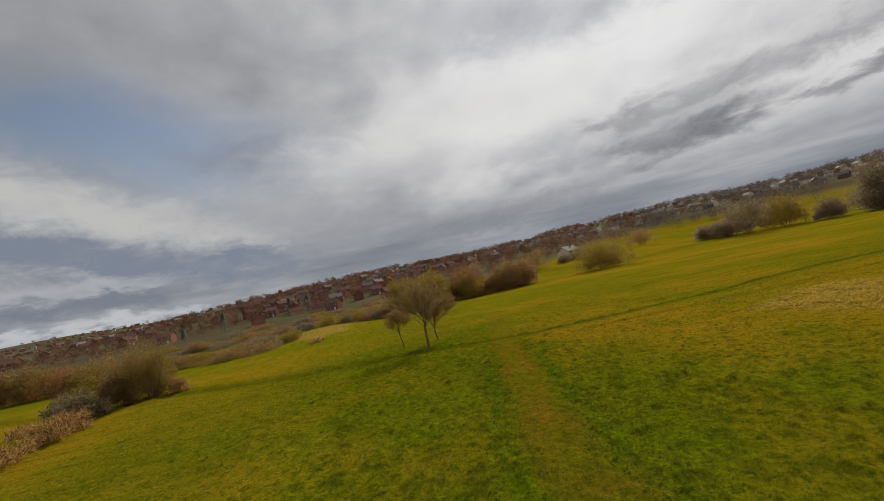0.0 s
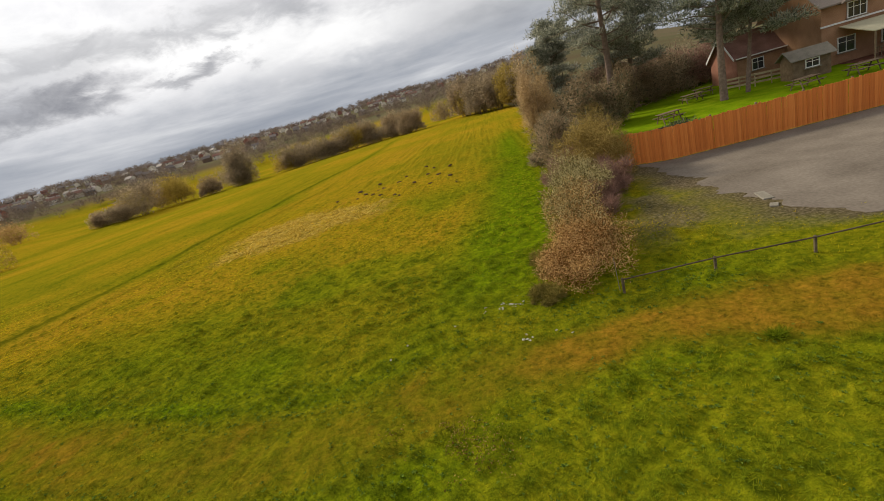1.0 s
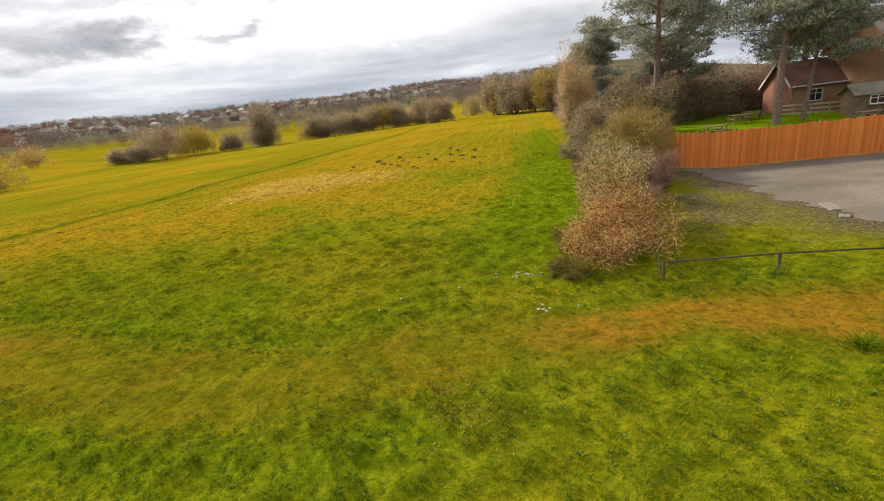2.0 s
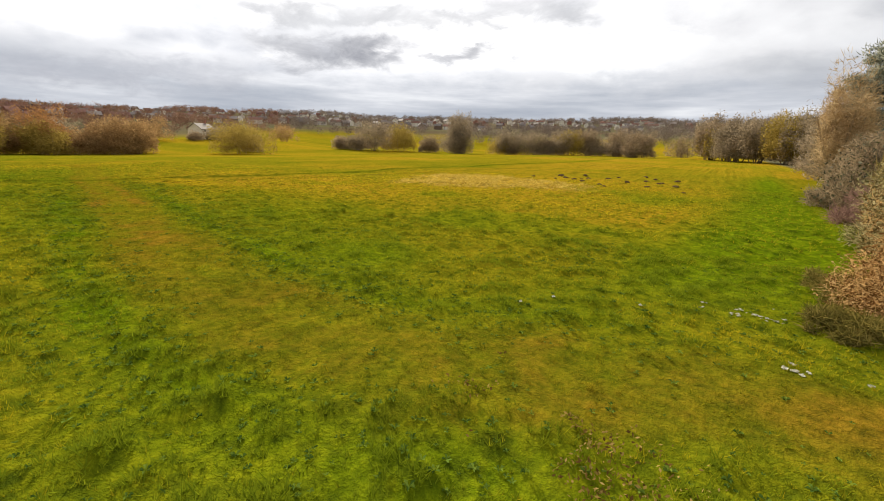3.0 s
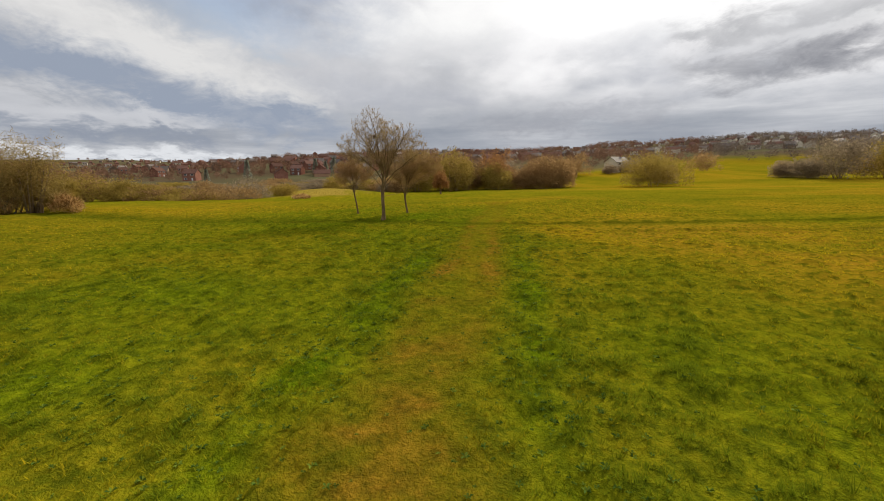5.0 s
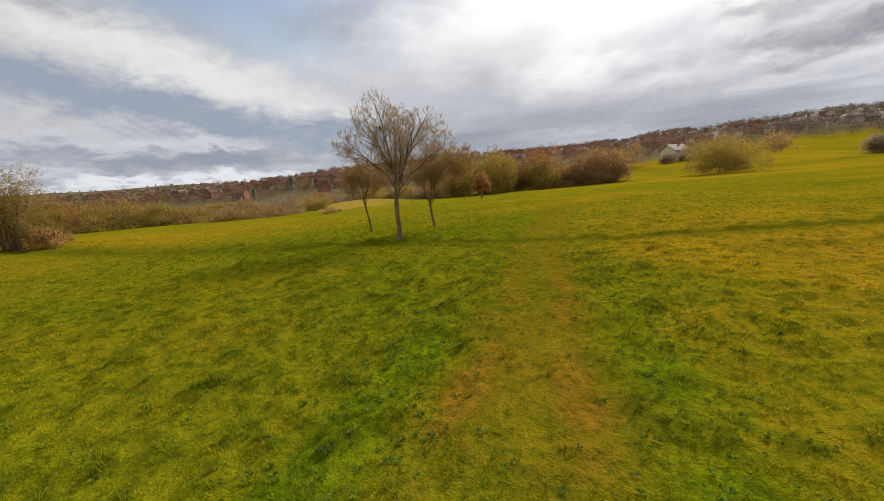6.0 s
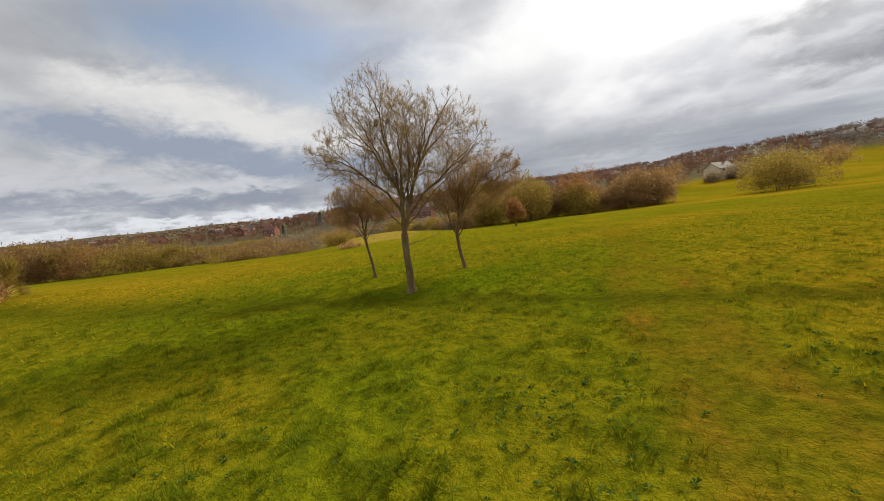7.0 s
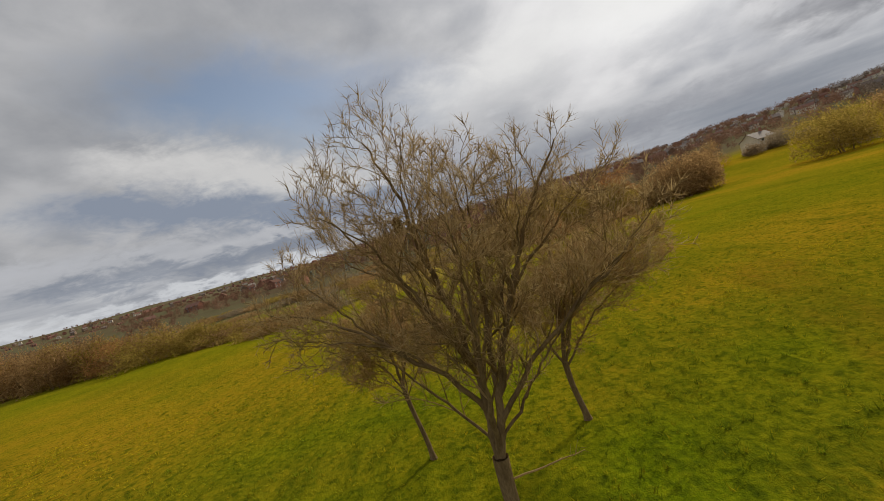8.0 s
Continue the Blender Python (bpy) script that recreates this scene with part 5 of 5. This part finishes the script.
# taller trees to the north
for i in range(15):
    x, y = 32 + 1.6 * i + rb.uniform(-1.5, 1.5), 182 - 3.4 * i + rb.uniform(-5, 5)
    far_bush(x, y, rb.uniform(5.0, 7.5), rb.uniform(9, 16), rb.choice(["grey", "olive", "grey", "dark"]), 230 + i, "tall grey-brown leafless tree at the north end of the meadow", "hedgerow_tree", 3600, "north end trees", low=0.08)
for i in range(11):
    a = radians(72 - 7.0 * i + rb.uniform(-2, 2))
    d = rb.uniform(205, 260)
    x, y = 30 - math.sin(a) * d, math.cos(a) * d
    far_bush(x, y, rb.uniform(6, 9), rb.uniform(6, 11), rb.choice(["grey", "brown", "dark"]), 250 + i, "brown leafless copse tree beyond the meadow", "woodland_tree", 1500, "copses beyond the meadow")


def woods():
    """Countless leafless trees between the houses and along the hills, as one mass of twig clumps."""
    rng = np.random.default_rng(9)
    s, north = Soup(), Soup()
    n = 7600
    az = np.radians(rng.uniform(-10, 150, n))
    left = smooth(82, 112, np.degrees(az))
    r = 330 + (rng.random(n) ** 0.8) * np.where(rng.random(n) < left * 0.75, 3200, 930)
    crest = rng.random(n) < 0.30
    r = np.where(crest & (left < 0.5), 1085 + rng.normal(size=n) * 45, r)
    x, y = 30 - np.sin(az) * r, np.cos(az) * r
    keep = (rng.random(n) < np.where(r > 700, 1 - 0.75 * left, 1 - 0.35 * left)) & (lattice(x / 55, y / 55, 40) + 0.5 * lattice(x / 25, y / 25, 41) > -0.15)
    # gardens between the nearer houses
    m = 760
    ga, gr = np.radians(rng.uniform(66, 130, m)), 330 + 620 * rng.random(m)
    x, y, r = (np.r_[a, b] for a, b in ((x[keep], 30 - np.sin(ga) * gr), (y[keep], np.cos(ga) * gr), (r[keep], gr)))
    z = land(x, y)
    known = int(keep.sum())
    for i in range(len(x)):
        k = 120 if r[i] < 600 else 60
        h = (rng.uniform(5, 11) if i < known else rng.uniform(3, 6.5)) * (1.0 + 0.3 * (r[i] > 1000))
        w = h * rng.uniform(0.35, 0.6)
        d = rng.normal(size=(k, 3))
        d /= np.linalg.norm(d, axis=1, keepdims=True)
        p = d * (rng.random((k, 1)) ** 0.4) * (w, w, h * 0.42) + (x[i], y[i], z[i] + h * 0.5)
        p[:, 2] = np.maximum(p[:, 2], z[i] - 0.3)
        way = d * 0.6 + rng.normal(size=(k, 3)) * 0.6 + (0, 0, 0.2)
        (north if math.atan2(30 - x[i], y[i]) < radians(52) else s).blades(p, way * h * 0.15, np.full(k, 0.12 + 0.0008 * r[i]), rng)
    tagged(north.out("far_woods", M_FAR_WOOD_HAZED), "hazy grey-brown leafless woods and gardens on the northern hill", "woods", kind="stuff")
    ob = s.out("far_woods", M_FAR_WOOD)
    tagged(ob, "hazy brown leafless woods between distant houses on the hills", "woods", kind="stuff")


woods()

# ---------------------------------------------------------------- the town on the hillside


def house(w, d, h, rise, wall, roof, label, storeys=2):
    ob = empty("house", pose(0, 0, 0), label, "house", "houses on the hillside")
    bm = bmesh.new()
    wall_shell(bm, w, d, h, rise)
    part("wall", bm, wall, ob)
    bm = bmesh.new()
    gable_roof(bm, w, d, rise, 0.35)
    r = part("roof", bm, roof, ob)
    r.location = (0, 0, h)
    bm = bmesh.new()
    box(bm, (0.9, 0.6, 1.7), None, 0.03)
    for k in (-0.22, 0.22):
        box(bm, (0.22, 0.22, 0.35), pose(k, 0, 1.7))
    c = part("chimney", bm, M_BRICK, r)
    c.location = (w * 0.32, 0.2, rise - 0.45)
    cols = 3 if w > 9 else 2
    for st in range(storeys):
        for i in range(cols):
            px = -w / 2 + w * (i + 0.5) / cols
            if st == 0 and i == cols - 1:
                bm = bmesh.new()
                box(bm, (1.0, 0.1, 2.05), pose(px, -d / 2 - 0.03, 0.05), 0.01)
                part("door", bm, M_WHITE, ob)
                continue
            bm = bmesh.new()
            ww, hh = 1.7, 1.25
            frame_ring(bm, ww, hh, 0.13, -0.10, 0.02)
            wn = part("window", bm, M_WHITE, ob)
            wn.location = (px, -d / 2, 0.95 + 2.6 * st)
            bm = bmesh.new()
            box(bm, (ww - 0.25, 0.03, hh - 0.25), pose(0, -0.02, 0.125))
            part("pane", bm, M_GLASS, wn)
    return ob


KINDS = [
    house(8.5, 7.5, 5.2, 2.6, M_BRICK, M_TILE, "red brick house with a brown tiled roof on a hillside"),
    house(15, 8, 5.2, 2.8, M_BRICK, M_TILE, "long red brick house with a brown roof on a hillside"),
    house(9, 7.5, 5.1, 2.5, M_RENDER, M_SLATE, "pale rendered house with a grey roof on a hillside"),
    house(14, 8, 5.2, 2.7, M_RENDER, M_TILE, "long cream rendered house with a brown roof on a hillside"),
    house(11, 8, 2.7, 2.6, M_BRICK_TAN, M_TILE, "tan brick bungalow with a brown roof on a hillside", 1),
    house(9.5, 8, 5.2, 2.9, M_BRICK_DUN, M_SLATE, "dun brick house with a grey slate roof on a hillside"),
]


def town():
    rt = random.Random(17)
    first = set()
    spots, picks = [], []
    rows = [(296 + 17 * i + 0.35 * i * i, 75 - 0.8 * i, 122 + 0.5 * i, 5.6 - 0.2 * i) for i in range(13)]
    rows += [(585, 34, 124, 3.3), (615, 26, 122, 3.1), (660, 12, 120, 2.9), (710, 2, 118, 2.7), (765, -8, 116, 2.6), (825, -10, 114, 2.5), (890, -8, 112, 2.4), (960, -4, 108, 2.3), (1040, 0, 104, 2.3)]
    rows += [(1180, 104, 136, 1.7), (1350, 104, 138, 1.6), (1550, 106, 140, 1.5), (1800, 108, 140, 1.4), (2100, 110, 140, 1.3)]
    for r, a0, a1, step in rows:
        a = a0
        while a < a1:
            a += step * rt.uniform(0.45, 1.2) * 0.62
            rr = r + rt.uniform(-8, 8)
            x, y = 30 - math.sin(radians(a)) * rr, math.cos(radians(a)) * rr
            if rr < (640 if a > 103 else 420 if a < 86 else 330) and rt.random() < 0.93:
                continue
            if float(lattice(x / 55, y / 55, 40)) > 0.45 or any((x - u) ** 2 + (y - v) ** 2 < (210 if rr < 420 else 200) for u, v in spots):
                continue
            spots.append((x, y))
            # Pale houses in the north, their share raised to stand in for haze.
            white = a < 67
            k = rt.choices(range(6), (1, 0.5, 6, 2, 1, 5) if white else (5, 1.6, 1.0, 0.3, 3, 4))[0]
            if rr < 640 and a > 86 and k in (2, 3):
                k = 0
            turn = a + rt.choice([0, 0, 90, 180, 270, 35, -35]) + rt.uniform(-14, 14)
            picks.append((rr, x, y, turn, k))
    picks.sort()
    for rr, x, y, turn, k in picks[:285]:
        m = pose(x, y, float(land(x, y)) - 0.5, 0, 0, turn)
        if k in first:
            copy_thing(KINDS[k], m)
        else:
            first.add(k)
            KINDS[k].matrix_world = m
    # the farther houses, too small to tell apart: walls, roofs and chimneys in one mass
    bm = bmesh.new()
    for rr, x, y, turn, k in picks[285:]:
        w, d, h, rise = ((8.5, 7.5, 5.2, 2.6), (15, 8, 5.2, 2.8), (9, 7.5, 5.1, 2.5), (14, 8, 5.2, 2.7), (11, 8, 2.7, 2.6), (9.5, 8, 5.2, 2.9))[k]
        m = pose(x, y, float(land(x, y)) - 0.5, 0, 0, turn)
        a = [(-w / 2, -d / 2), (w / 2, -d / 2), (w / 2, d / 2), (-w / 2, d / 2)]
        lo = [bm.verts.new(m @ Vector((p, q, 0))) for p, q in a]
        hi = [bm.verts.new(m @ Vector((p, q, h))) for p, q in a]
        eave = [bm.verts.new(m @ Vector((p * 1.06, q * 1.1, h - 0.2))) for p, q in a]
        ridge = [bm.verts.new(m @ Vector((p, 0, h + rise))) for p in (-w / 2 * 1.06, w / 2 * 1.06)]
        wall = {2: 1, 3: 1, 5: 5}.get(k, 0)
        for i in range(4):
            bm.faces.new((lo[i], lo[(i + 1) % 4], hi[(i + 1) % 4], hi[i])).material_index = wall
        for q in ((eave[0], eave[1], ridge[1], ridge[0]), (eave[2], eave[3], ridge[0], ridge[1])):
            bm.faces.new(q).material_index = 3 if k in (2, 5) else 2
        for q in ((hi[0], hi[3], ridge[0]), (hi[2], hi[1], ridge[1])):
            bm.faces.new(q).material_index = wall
        for i in (-0.25, 0.25):
            for z0 in (0.9, 3.5):
                p = [bm.verts.new(m @ Vector((i * w + u, -d / 2 - 0.06, z0 + v))) for u, v in ((-0.8, 0), (0.8, 0), (0.8, 1.2), (-0.8, 1.2))]
                bm.faces.new(p).material_index = 4
    ob = part("far_houses", bm, M_BRICK)
    for mat in (M_RENDER, M_TILE, M_SLATE, M_GLASS, M_BRICK_DUN):
        ob.data.materials.append(mat)
    tagged(ob, "rows of distant brick and pale houses high on the hillside", "houses", kind="stuff")


town()
# the cream house that shows beside the willow bush, with its hedge
for i, (x, y, r, h) in enumerate(((-160, 103, 4.2, 4.2), (-163, 113, 3.4, 3.0), (-160, 122, 3.8, 3.8), (-158, 131, 3.6, 3.0))):
    far_bush(x, y, r, h, "dark", 640 + i, "dark garden hedge bush before a cream house", "hedge_bush", 1500, "hedge before the cream house")
copy_thing(KINDS[2], pose(-174, 114, float(land(-174, 114)) - 0.3, 0, 0, 110))["label"] = "cream gabled house with a grey roof beside the meadow"


def conifer(x, y, h, seed):
    rng = np.random.default_rng(seed)
    ob = empty("conifer", pose(x, y, float(land(x, y)) - 0.2), "dark evergreen conifer among distant houses", "tree", "conifers by the houses")
    s = Soup()
    s.tube([(0, 0, 0), (0, 0, h * 0.5), (0, 0, h)], [0.25, 0.16, 0.02], 6)
    s.out("trunk", M_PINE_BARK, ob)
    n = 900
    f = rng.random(n) ** 0.7
    a = rng.random(n) * 6.28
    rad = (1 - f) * h * 0.2 * (0.5 + 0.6 * rng.random(n)) + 0.1
    p = np.stack([np.cos(a) * rad, np.sin(a) * rad, h * (0.08 + 0.92 * f)], 1)
    way = np.stack([np.cos(a), np.sin(a), -0.2 + 0.5 * rng.random(n)], 1) * h * 0.09
    c = Soup()
    c.blades(p, way, np.full(n, 0.45), rng)
    c.out("crown", M_NEEDLE, ob)


for x, y, h, k in ((-277, -88, 13, 301), (-318, -50, 12, 302), (-323, -43, 10, 303), (-316, -36, 13, 304), (-331, -39, 9, 308), (-390, 75, 12, 305), (-262, -108, 8, 306)):
    conifer(x, y, h, k)

# ---------------------------------------------------------------- small things in the meadow


def molehill(x, y, s, seed):
    rng = np.random.default_rng(seed)
    bm = bmesh.new()
    bmesh.ops.create_icosphere(bm, subdivisions=2, radius=1.0)
    for v in bm.verts:
        k = 1 + 0.22 * float(lattice(v.co.x * 2.3 + seed, v.co.y * 2.3, seed)) + 0.12 * rng.normal()
        v.co = Vector((v.co.x * s * k, v.co.y * s * k * 0.8, max(v.co.z, -0.3) * s * 0.42 * k))
    ob = part("molehill", bm, M_SOIL)
    ob.matrix_world = pose(x, y, at_ground(x, y) + 0.02, 0, 0, rng.random() * 360)
    tagged(ob, "small brown molehill of loose soil in dry grass", "molehill", "molehills in the meadow")


rm = random.Random(3)
for i, (x, y) in enumerate([(24.2, 33.2), (26.9, 31.2), (32.2, 27.1), (31.6, 27.6), (28.6, 30.8), (29.4, 33.4), (30.6, 35.0), (33.0, 31.5), (33.8, 36.0), (35.2, 33.2), (34.6, 29.0), (36.4, 30.6), (37.2, 26.6), (31.0, 38.0), (28.0, 37.0), (34.0, 40.0), (36.0, 37.4), (26.0, 35.2), (32.6, 43.0), (29.6, 29.2), (27.4, 32.6), (28.6, 33.6)]):
    molehill(x - 1.3 + rm.uniform(-0.2, 0.2), y + 1.5 + rm.uniform(-0.2, 0.2), rm.uniform(0.15, 0.32), 400 + i)


def litter(x, y, s, seed):
    rng = np.random.default_rng(seed)
    bm = bmesh.new()
    bmesh.ops.create_grid(bm, x_segments=5, y_segments=4, size=s)
    for v in bm.verts:
        v.co.z = 0.015 + 0.25 * s * abs(float(rng.normal()))
        v.co.x += rng.normal() * s * 0.15
        v.co.y = v.co.y * 0.7 + rng.normal() * s * 0.15
    bmesh.ops.solidify(bm, geom=bm.faces[:], thickness=0.004)
    ob = part("litter", bm, M_LITTER)
    ob.matrix_world = pose(x, y, at_ground(x, y), 0, 0, rng.random() * 360)
    tagged(ob, "crumpled white plastic litter in the grass beside the hedge", "litter", "litter by the hedge")


for i in range(30):
    litter(38.9 + rm.triangular(-1.0, 0.5, 0.3), 3.25 + rm.triangular(-0.45, 0.45), rm.uniform(0.014, 0.036), 600 + i)
for i in range(8):
    litter(39.7 + rm.uniform(-0.8, 0.9), 1.1 + rm.uniform(-0.25, 0.25), rm.uniform(0.02, 0.05), 480 + i)
for x, y in ((35.4, 1.4), (35.8, 2.0), (37.2, 2.6)):
    litter(x, y, 0.04, 495)

bush(44.1, -0.7, 0.22, 0.2, 0.18, 700, M_TUSSOCK, 0.014, "single dark green grass tussock beside the path", 501, name="tussock", category="plant", trunks=3, length=0.2, lift=0.5)
bush(40.3, 5.6, 0.5, 1.2, 0.4, 4000, M_UNDER, 0.018, "dull grey-green undergrowth along the hedge foot", 504, trunks=4, length=0.16, lift=0.2)
bush(40.1, 3.2, 0.55, 0.6, 0.38, 5000, M_UNDER, 0.018, "dull grey-green undergrowth at the foot of the bramble", 502, trunks=4, length=0.16, lift=0.2)
bush(-48, -13.8, 2.6, 1.5, 0.8, 1200, M_BRAMBLE, 0.05, "low tawny grass mound in the meadow", 503, name="grass_mound", category="plant", trunks=3, length=0.5)


def dead_leaves():
    """Dry brown leaf litter lying along the worn path."""
    rng = np.random.default_rng(91)
    n = 2000
    t = rng.random(n)
    x, y = 35.9 + 2.3 * t + rng.normal(size=n) * 0.4, -0.7 - 2.2 * t + rng.normal(size=n) * 0.4
    keep = lattice(x / 0.9, y / 0.9, 81) + 0.7 * lattice(x / 0.35, y / 0.35, 82) > 0.12
    x, y = x[keep], y[keep]
    s = Soup()
    s.leaves(np.stack([x, y, ground_z(x, y) + 0.035 + 0.04 * rng.random(len(x))], 1), 0.012 + 0.018 * rng.random(len(x)), rng)
    tagged(s.out("dead_leaves", M_DEAD), "dry pale-brown leaf litter scattered on the worn path", "leaf litter", kind="stuff")


dead_leaves()


def straw_tussocks():
    """Pale tussocks of dead grass that lie flattened in one patch of the meadow."""
    rng = np.random.default_rng(58)
    n = 3300
    x, y = rng.uniform(12, 32, n), rng.uniform(18, 33, n)
    e = np.hypot((x - 21.8) / 6.6, (y - 25.3) / 4.9) + 0.35 * lattice(x / 3, y / 3, 8)
    keep = (rng.random(n) < 0.85 * (1 - smooth(0.45, 1.15, e))) & (lattice(x / 0.8, y / 0.8, 59) > -0.25)
    x, y = x[keep], y[keep]
    z = ground_z(x, y)
    s = Soup()
    for i in range(len(x)):
        m = 26
        a = rng.random() * 6.28 + rng.normal(size=m) * 1.0
        size = 0.10 + 0.12 * rng.random()
        b = np.stack([x[i] + rng.normal(size=m) * size * 0.7, y[i] + rng.normal(size=m) * size * 0.7, np.full(m, z[i])], 1)
        w = np.stack([np.cos(a) * size, np.sin(a) * size, size * (0.35 + 0.7 * rng.random(m))], 1) * (0.7 + 0.8 * rng.random((m, 1)))
        s.blades(b, w, np.full(m, 0.036), rng)
    tagged(s.out("straw_tussocks", M_STRAW), "pale straw-coloured tussocks of dead grass in the meadow", "grass", kind="stuff")


straw_tussocks()


def weeds():
    """Flat rosettes of broad dark leaves that grow among the grass, thickest along the path."""
    rng = np.random.default_rng(55)
    n = 40000
    x, y = rng.uniform(8, 45, n), rng.uniform(-8.5, 8, n)
    d = off_line(x, y, WORN_PATH)
    want = 0.10 + 0.55 * np.exp(-((d - 1.8) / 0.9) ** 2) + 0.35 * smooth(0.0, 0.6, lattice(x / 2.2, y / 2.2, 91))
    keep = rng.random(n) < want * (1 - 0.7 * np.exp(-(d / 0.7) ** 2)) * 0.62
    x, y = x[keep], y[keep]
    z = ground_z(x, y)
    s = Soup()
    for i in range(len(x)):
        k = 5
        a = np.arange(k) * 6.283 / k + rng.random() * 6.28 + rng.normal(size=k) * 0.25
        ln = (0.024 + 0.038 * rng.random() ** 2) * (0.7 + 0.5 * rng.random(k))
        out, across = np.stack([np.cos(a), np.sin(a), 0 * a], 1), np.stack([-np.sin(a), np.cos(a), 0 * a], 1)
        root = np.array([x[i], y[i], z[i] + 0.012])
        mid = root + out * (ln * 0.55)[:, None] + np.stack([0 * a, 0 * a, ln * (0.25 + 0.5 * rng.random(k))], 1)
        tip = root + out * ln[:, None] + np.stack([0 * a, 0 * a, ln * (0.1 + 0.4 * rng.random(k))], 1)
        w = across * (ln * 0.24)[:, None]
        v = np.stack([np.repeat(root[None], k, 0), mid + w, tip, mid - w], 1).reshape(-1, 3)
        q = np.arange(k)[:, None] * 4 + s.n
        s.v.append(v)
        s.f.append(np.concatenate([q + [0, 1, 2], q + [0, 2, 3]]))
        s.n += 4 * k
    tagged(s.out("meadow_weeds", M_WEED), "broad-leaved green weeds in flat rosettes among the grass", "weeds", kind="stuff")


weeds()


def grass():
    """Tufts of meadow grass, thinner on the worn path."""
    rng = np.random.default_rng(77)
    verts, tint = [], []
    for lo, hi, dens, tall, wide in (((24, -9), (46, 8), 260, 0.60, 0.60), ((4, -9), (24, 10), 165, 0.60, 0.66), ((10, 9), (46, 34), 26, 0.8, 1.2), ((-16, -24), (4, 24), 20, 0.8, 1.3), ((4, -24), (40, -9), 20, 0.8, 1.3), ((46, -8), (64, 6), 40, 0.75, 0.9)):
        n = int((hi[0] - lo[0]) * (hi[1] - lo[1]) * dens)
        x, y = rng.uniform(lo[0], hi[0], n), rng.uniform(lo[1], hi[1], n)
        path, straw, lush, dry, far, bare = covers(x, y)
        tuft, rut, clump = tufts(x, y), ruts(x, y), dark_clumps(x, y)
        keep = (rng.random(n) > path * 0.60) & (rng.random(n) < 0.5 + 0.5 * tuft) & (rng.random(n) > bare)
        x, y, path, straw, lush, dry, tuft, rut, clump = (a[keep] for a in (x, y, path, straw, lush, dry, tuft, rut, clump))
        z = ground_z(x, y) - 0.01
        m = len(x)
        hgt = (0.05 + 0.07 * rng.random(m) + 0.06 * tuft + 0.10 * straw) * tall * (1 - 0.45 * path) * (1 - 0.4 * rut) * (1 + 0.45 * clump)
        dark = np.stack([0.212 + 0 * x, 0.264 + 0 * x, 0.013 + 0 * x], 1)
        gold = np.stack([0.66 + 0 * x, 0.48 + 0 * x, 0.018 + 0 * x], 1)
        mixw = np.clip(0.42 + 0.42 * dry - 0.45 * lush + 0.10 * path + 0.5 * straw + 0.18 * rng.normal(size=m) + 0.25 * lattice(x / 1.7, y / 1.7, 53) - 0.35 * tuft, 0, 1)[:, None]
        col = (dark * (1 - mixw) + gold * mixw) * (1 - 0.45 * rut[:, None]) * (1 - 0.45 * clump[:, None])
        trod = np.array([0.225, 0.180, 0.010]) + np.array([0.13, 0.035, 0.003]) * smooth(0.6, 0.95, path + 0.2 * lattice(x / 0.9, y / 0.9, 36))[:, None]
        col = col * (1 - 0.75 * path[:, None]) + trod * (0.75 + 0.35 * lattice(x / 0.35, y / 0.35, 37))[:, None] * 0.75 * path[:, None]
        col = col * (1 - straw[:, None]) + np.array([0.72, 0.52, 0.085]) * (straw * (1 - 0.6 * smooth(0.1, 0.5, lattice(x / 0.55, y / 0.55, 35))))[:, None]
        for b in range(5):
            a = rng.random(m) * 6.28
            off = rng.normal(size=(m, 2)) * 0.022 * wide
            base = np.stack([x + off[:, 0], y + off[:, 1], z], 1)
            lean = 0.5 + 0.8 * rng.random(m)
            tip = base + np.stack([np.cos(a) * hgt * lean, np.sin(a) * hgt * lean, hgt * (0.7 + 0.5 * rng.random(m))], 1)
            side = np.stack([-np.sin(a), np.cos(a), 0 * a], 1) * ((0.006 + 0.006 * rng.random(m)) * wide)[:, None]
            verts.append(np.stack([base - side, base + side, tip], 1).reshape(-1, 3))
            tint.append(np.repeat(col, 3, 0))
    v = np.concatenate(verts)
    ob = from_arrays("meadow_grass", v, np.arange(len(v)).reshape(-1, 3), M_GRASS, tint=np.concatenate(tint))
    tagged(ob, "rough tufted meadow grass, green and straw-yellow", "grass", kind="stuff")


grass()
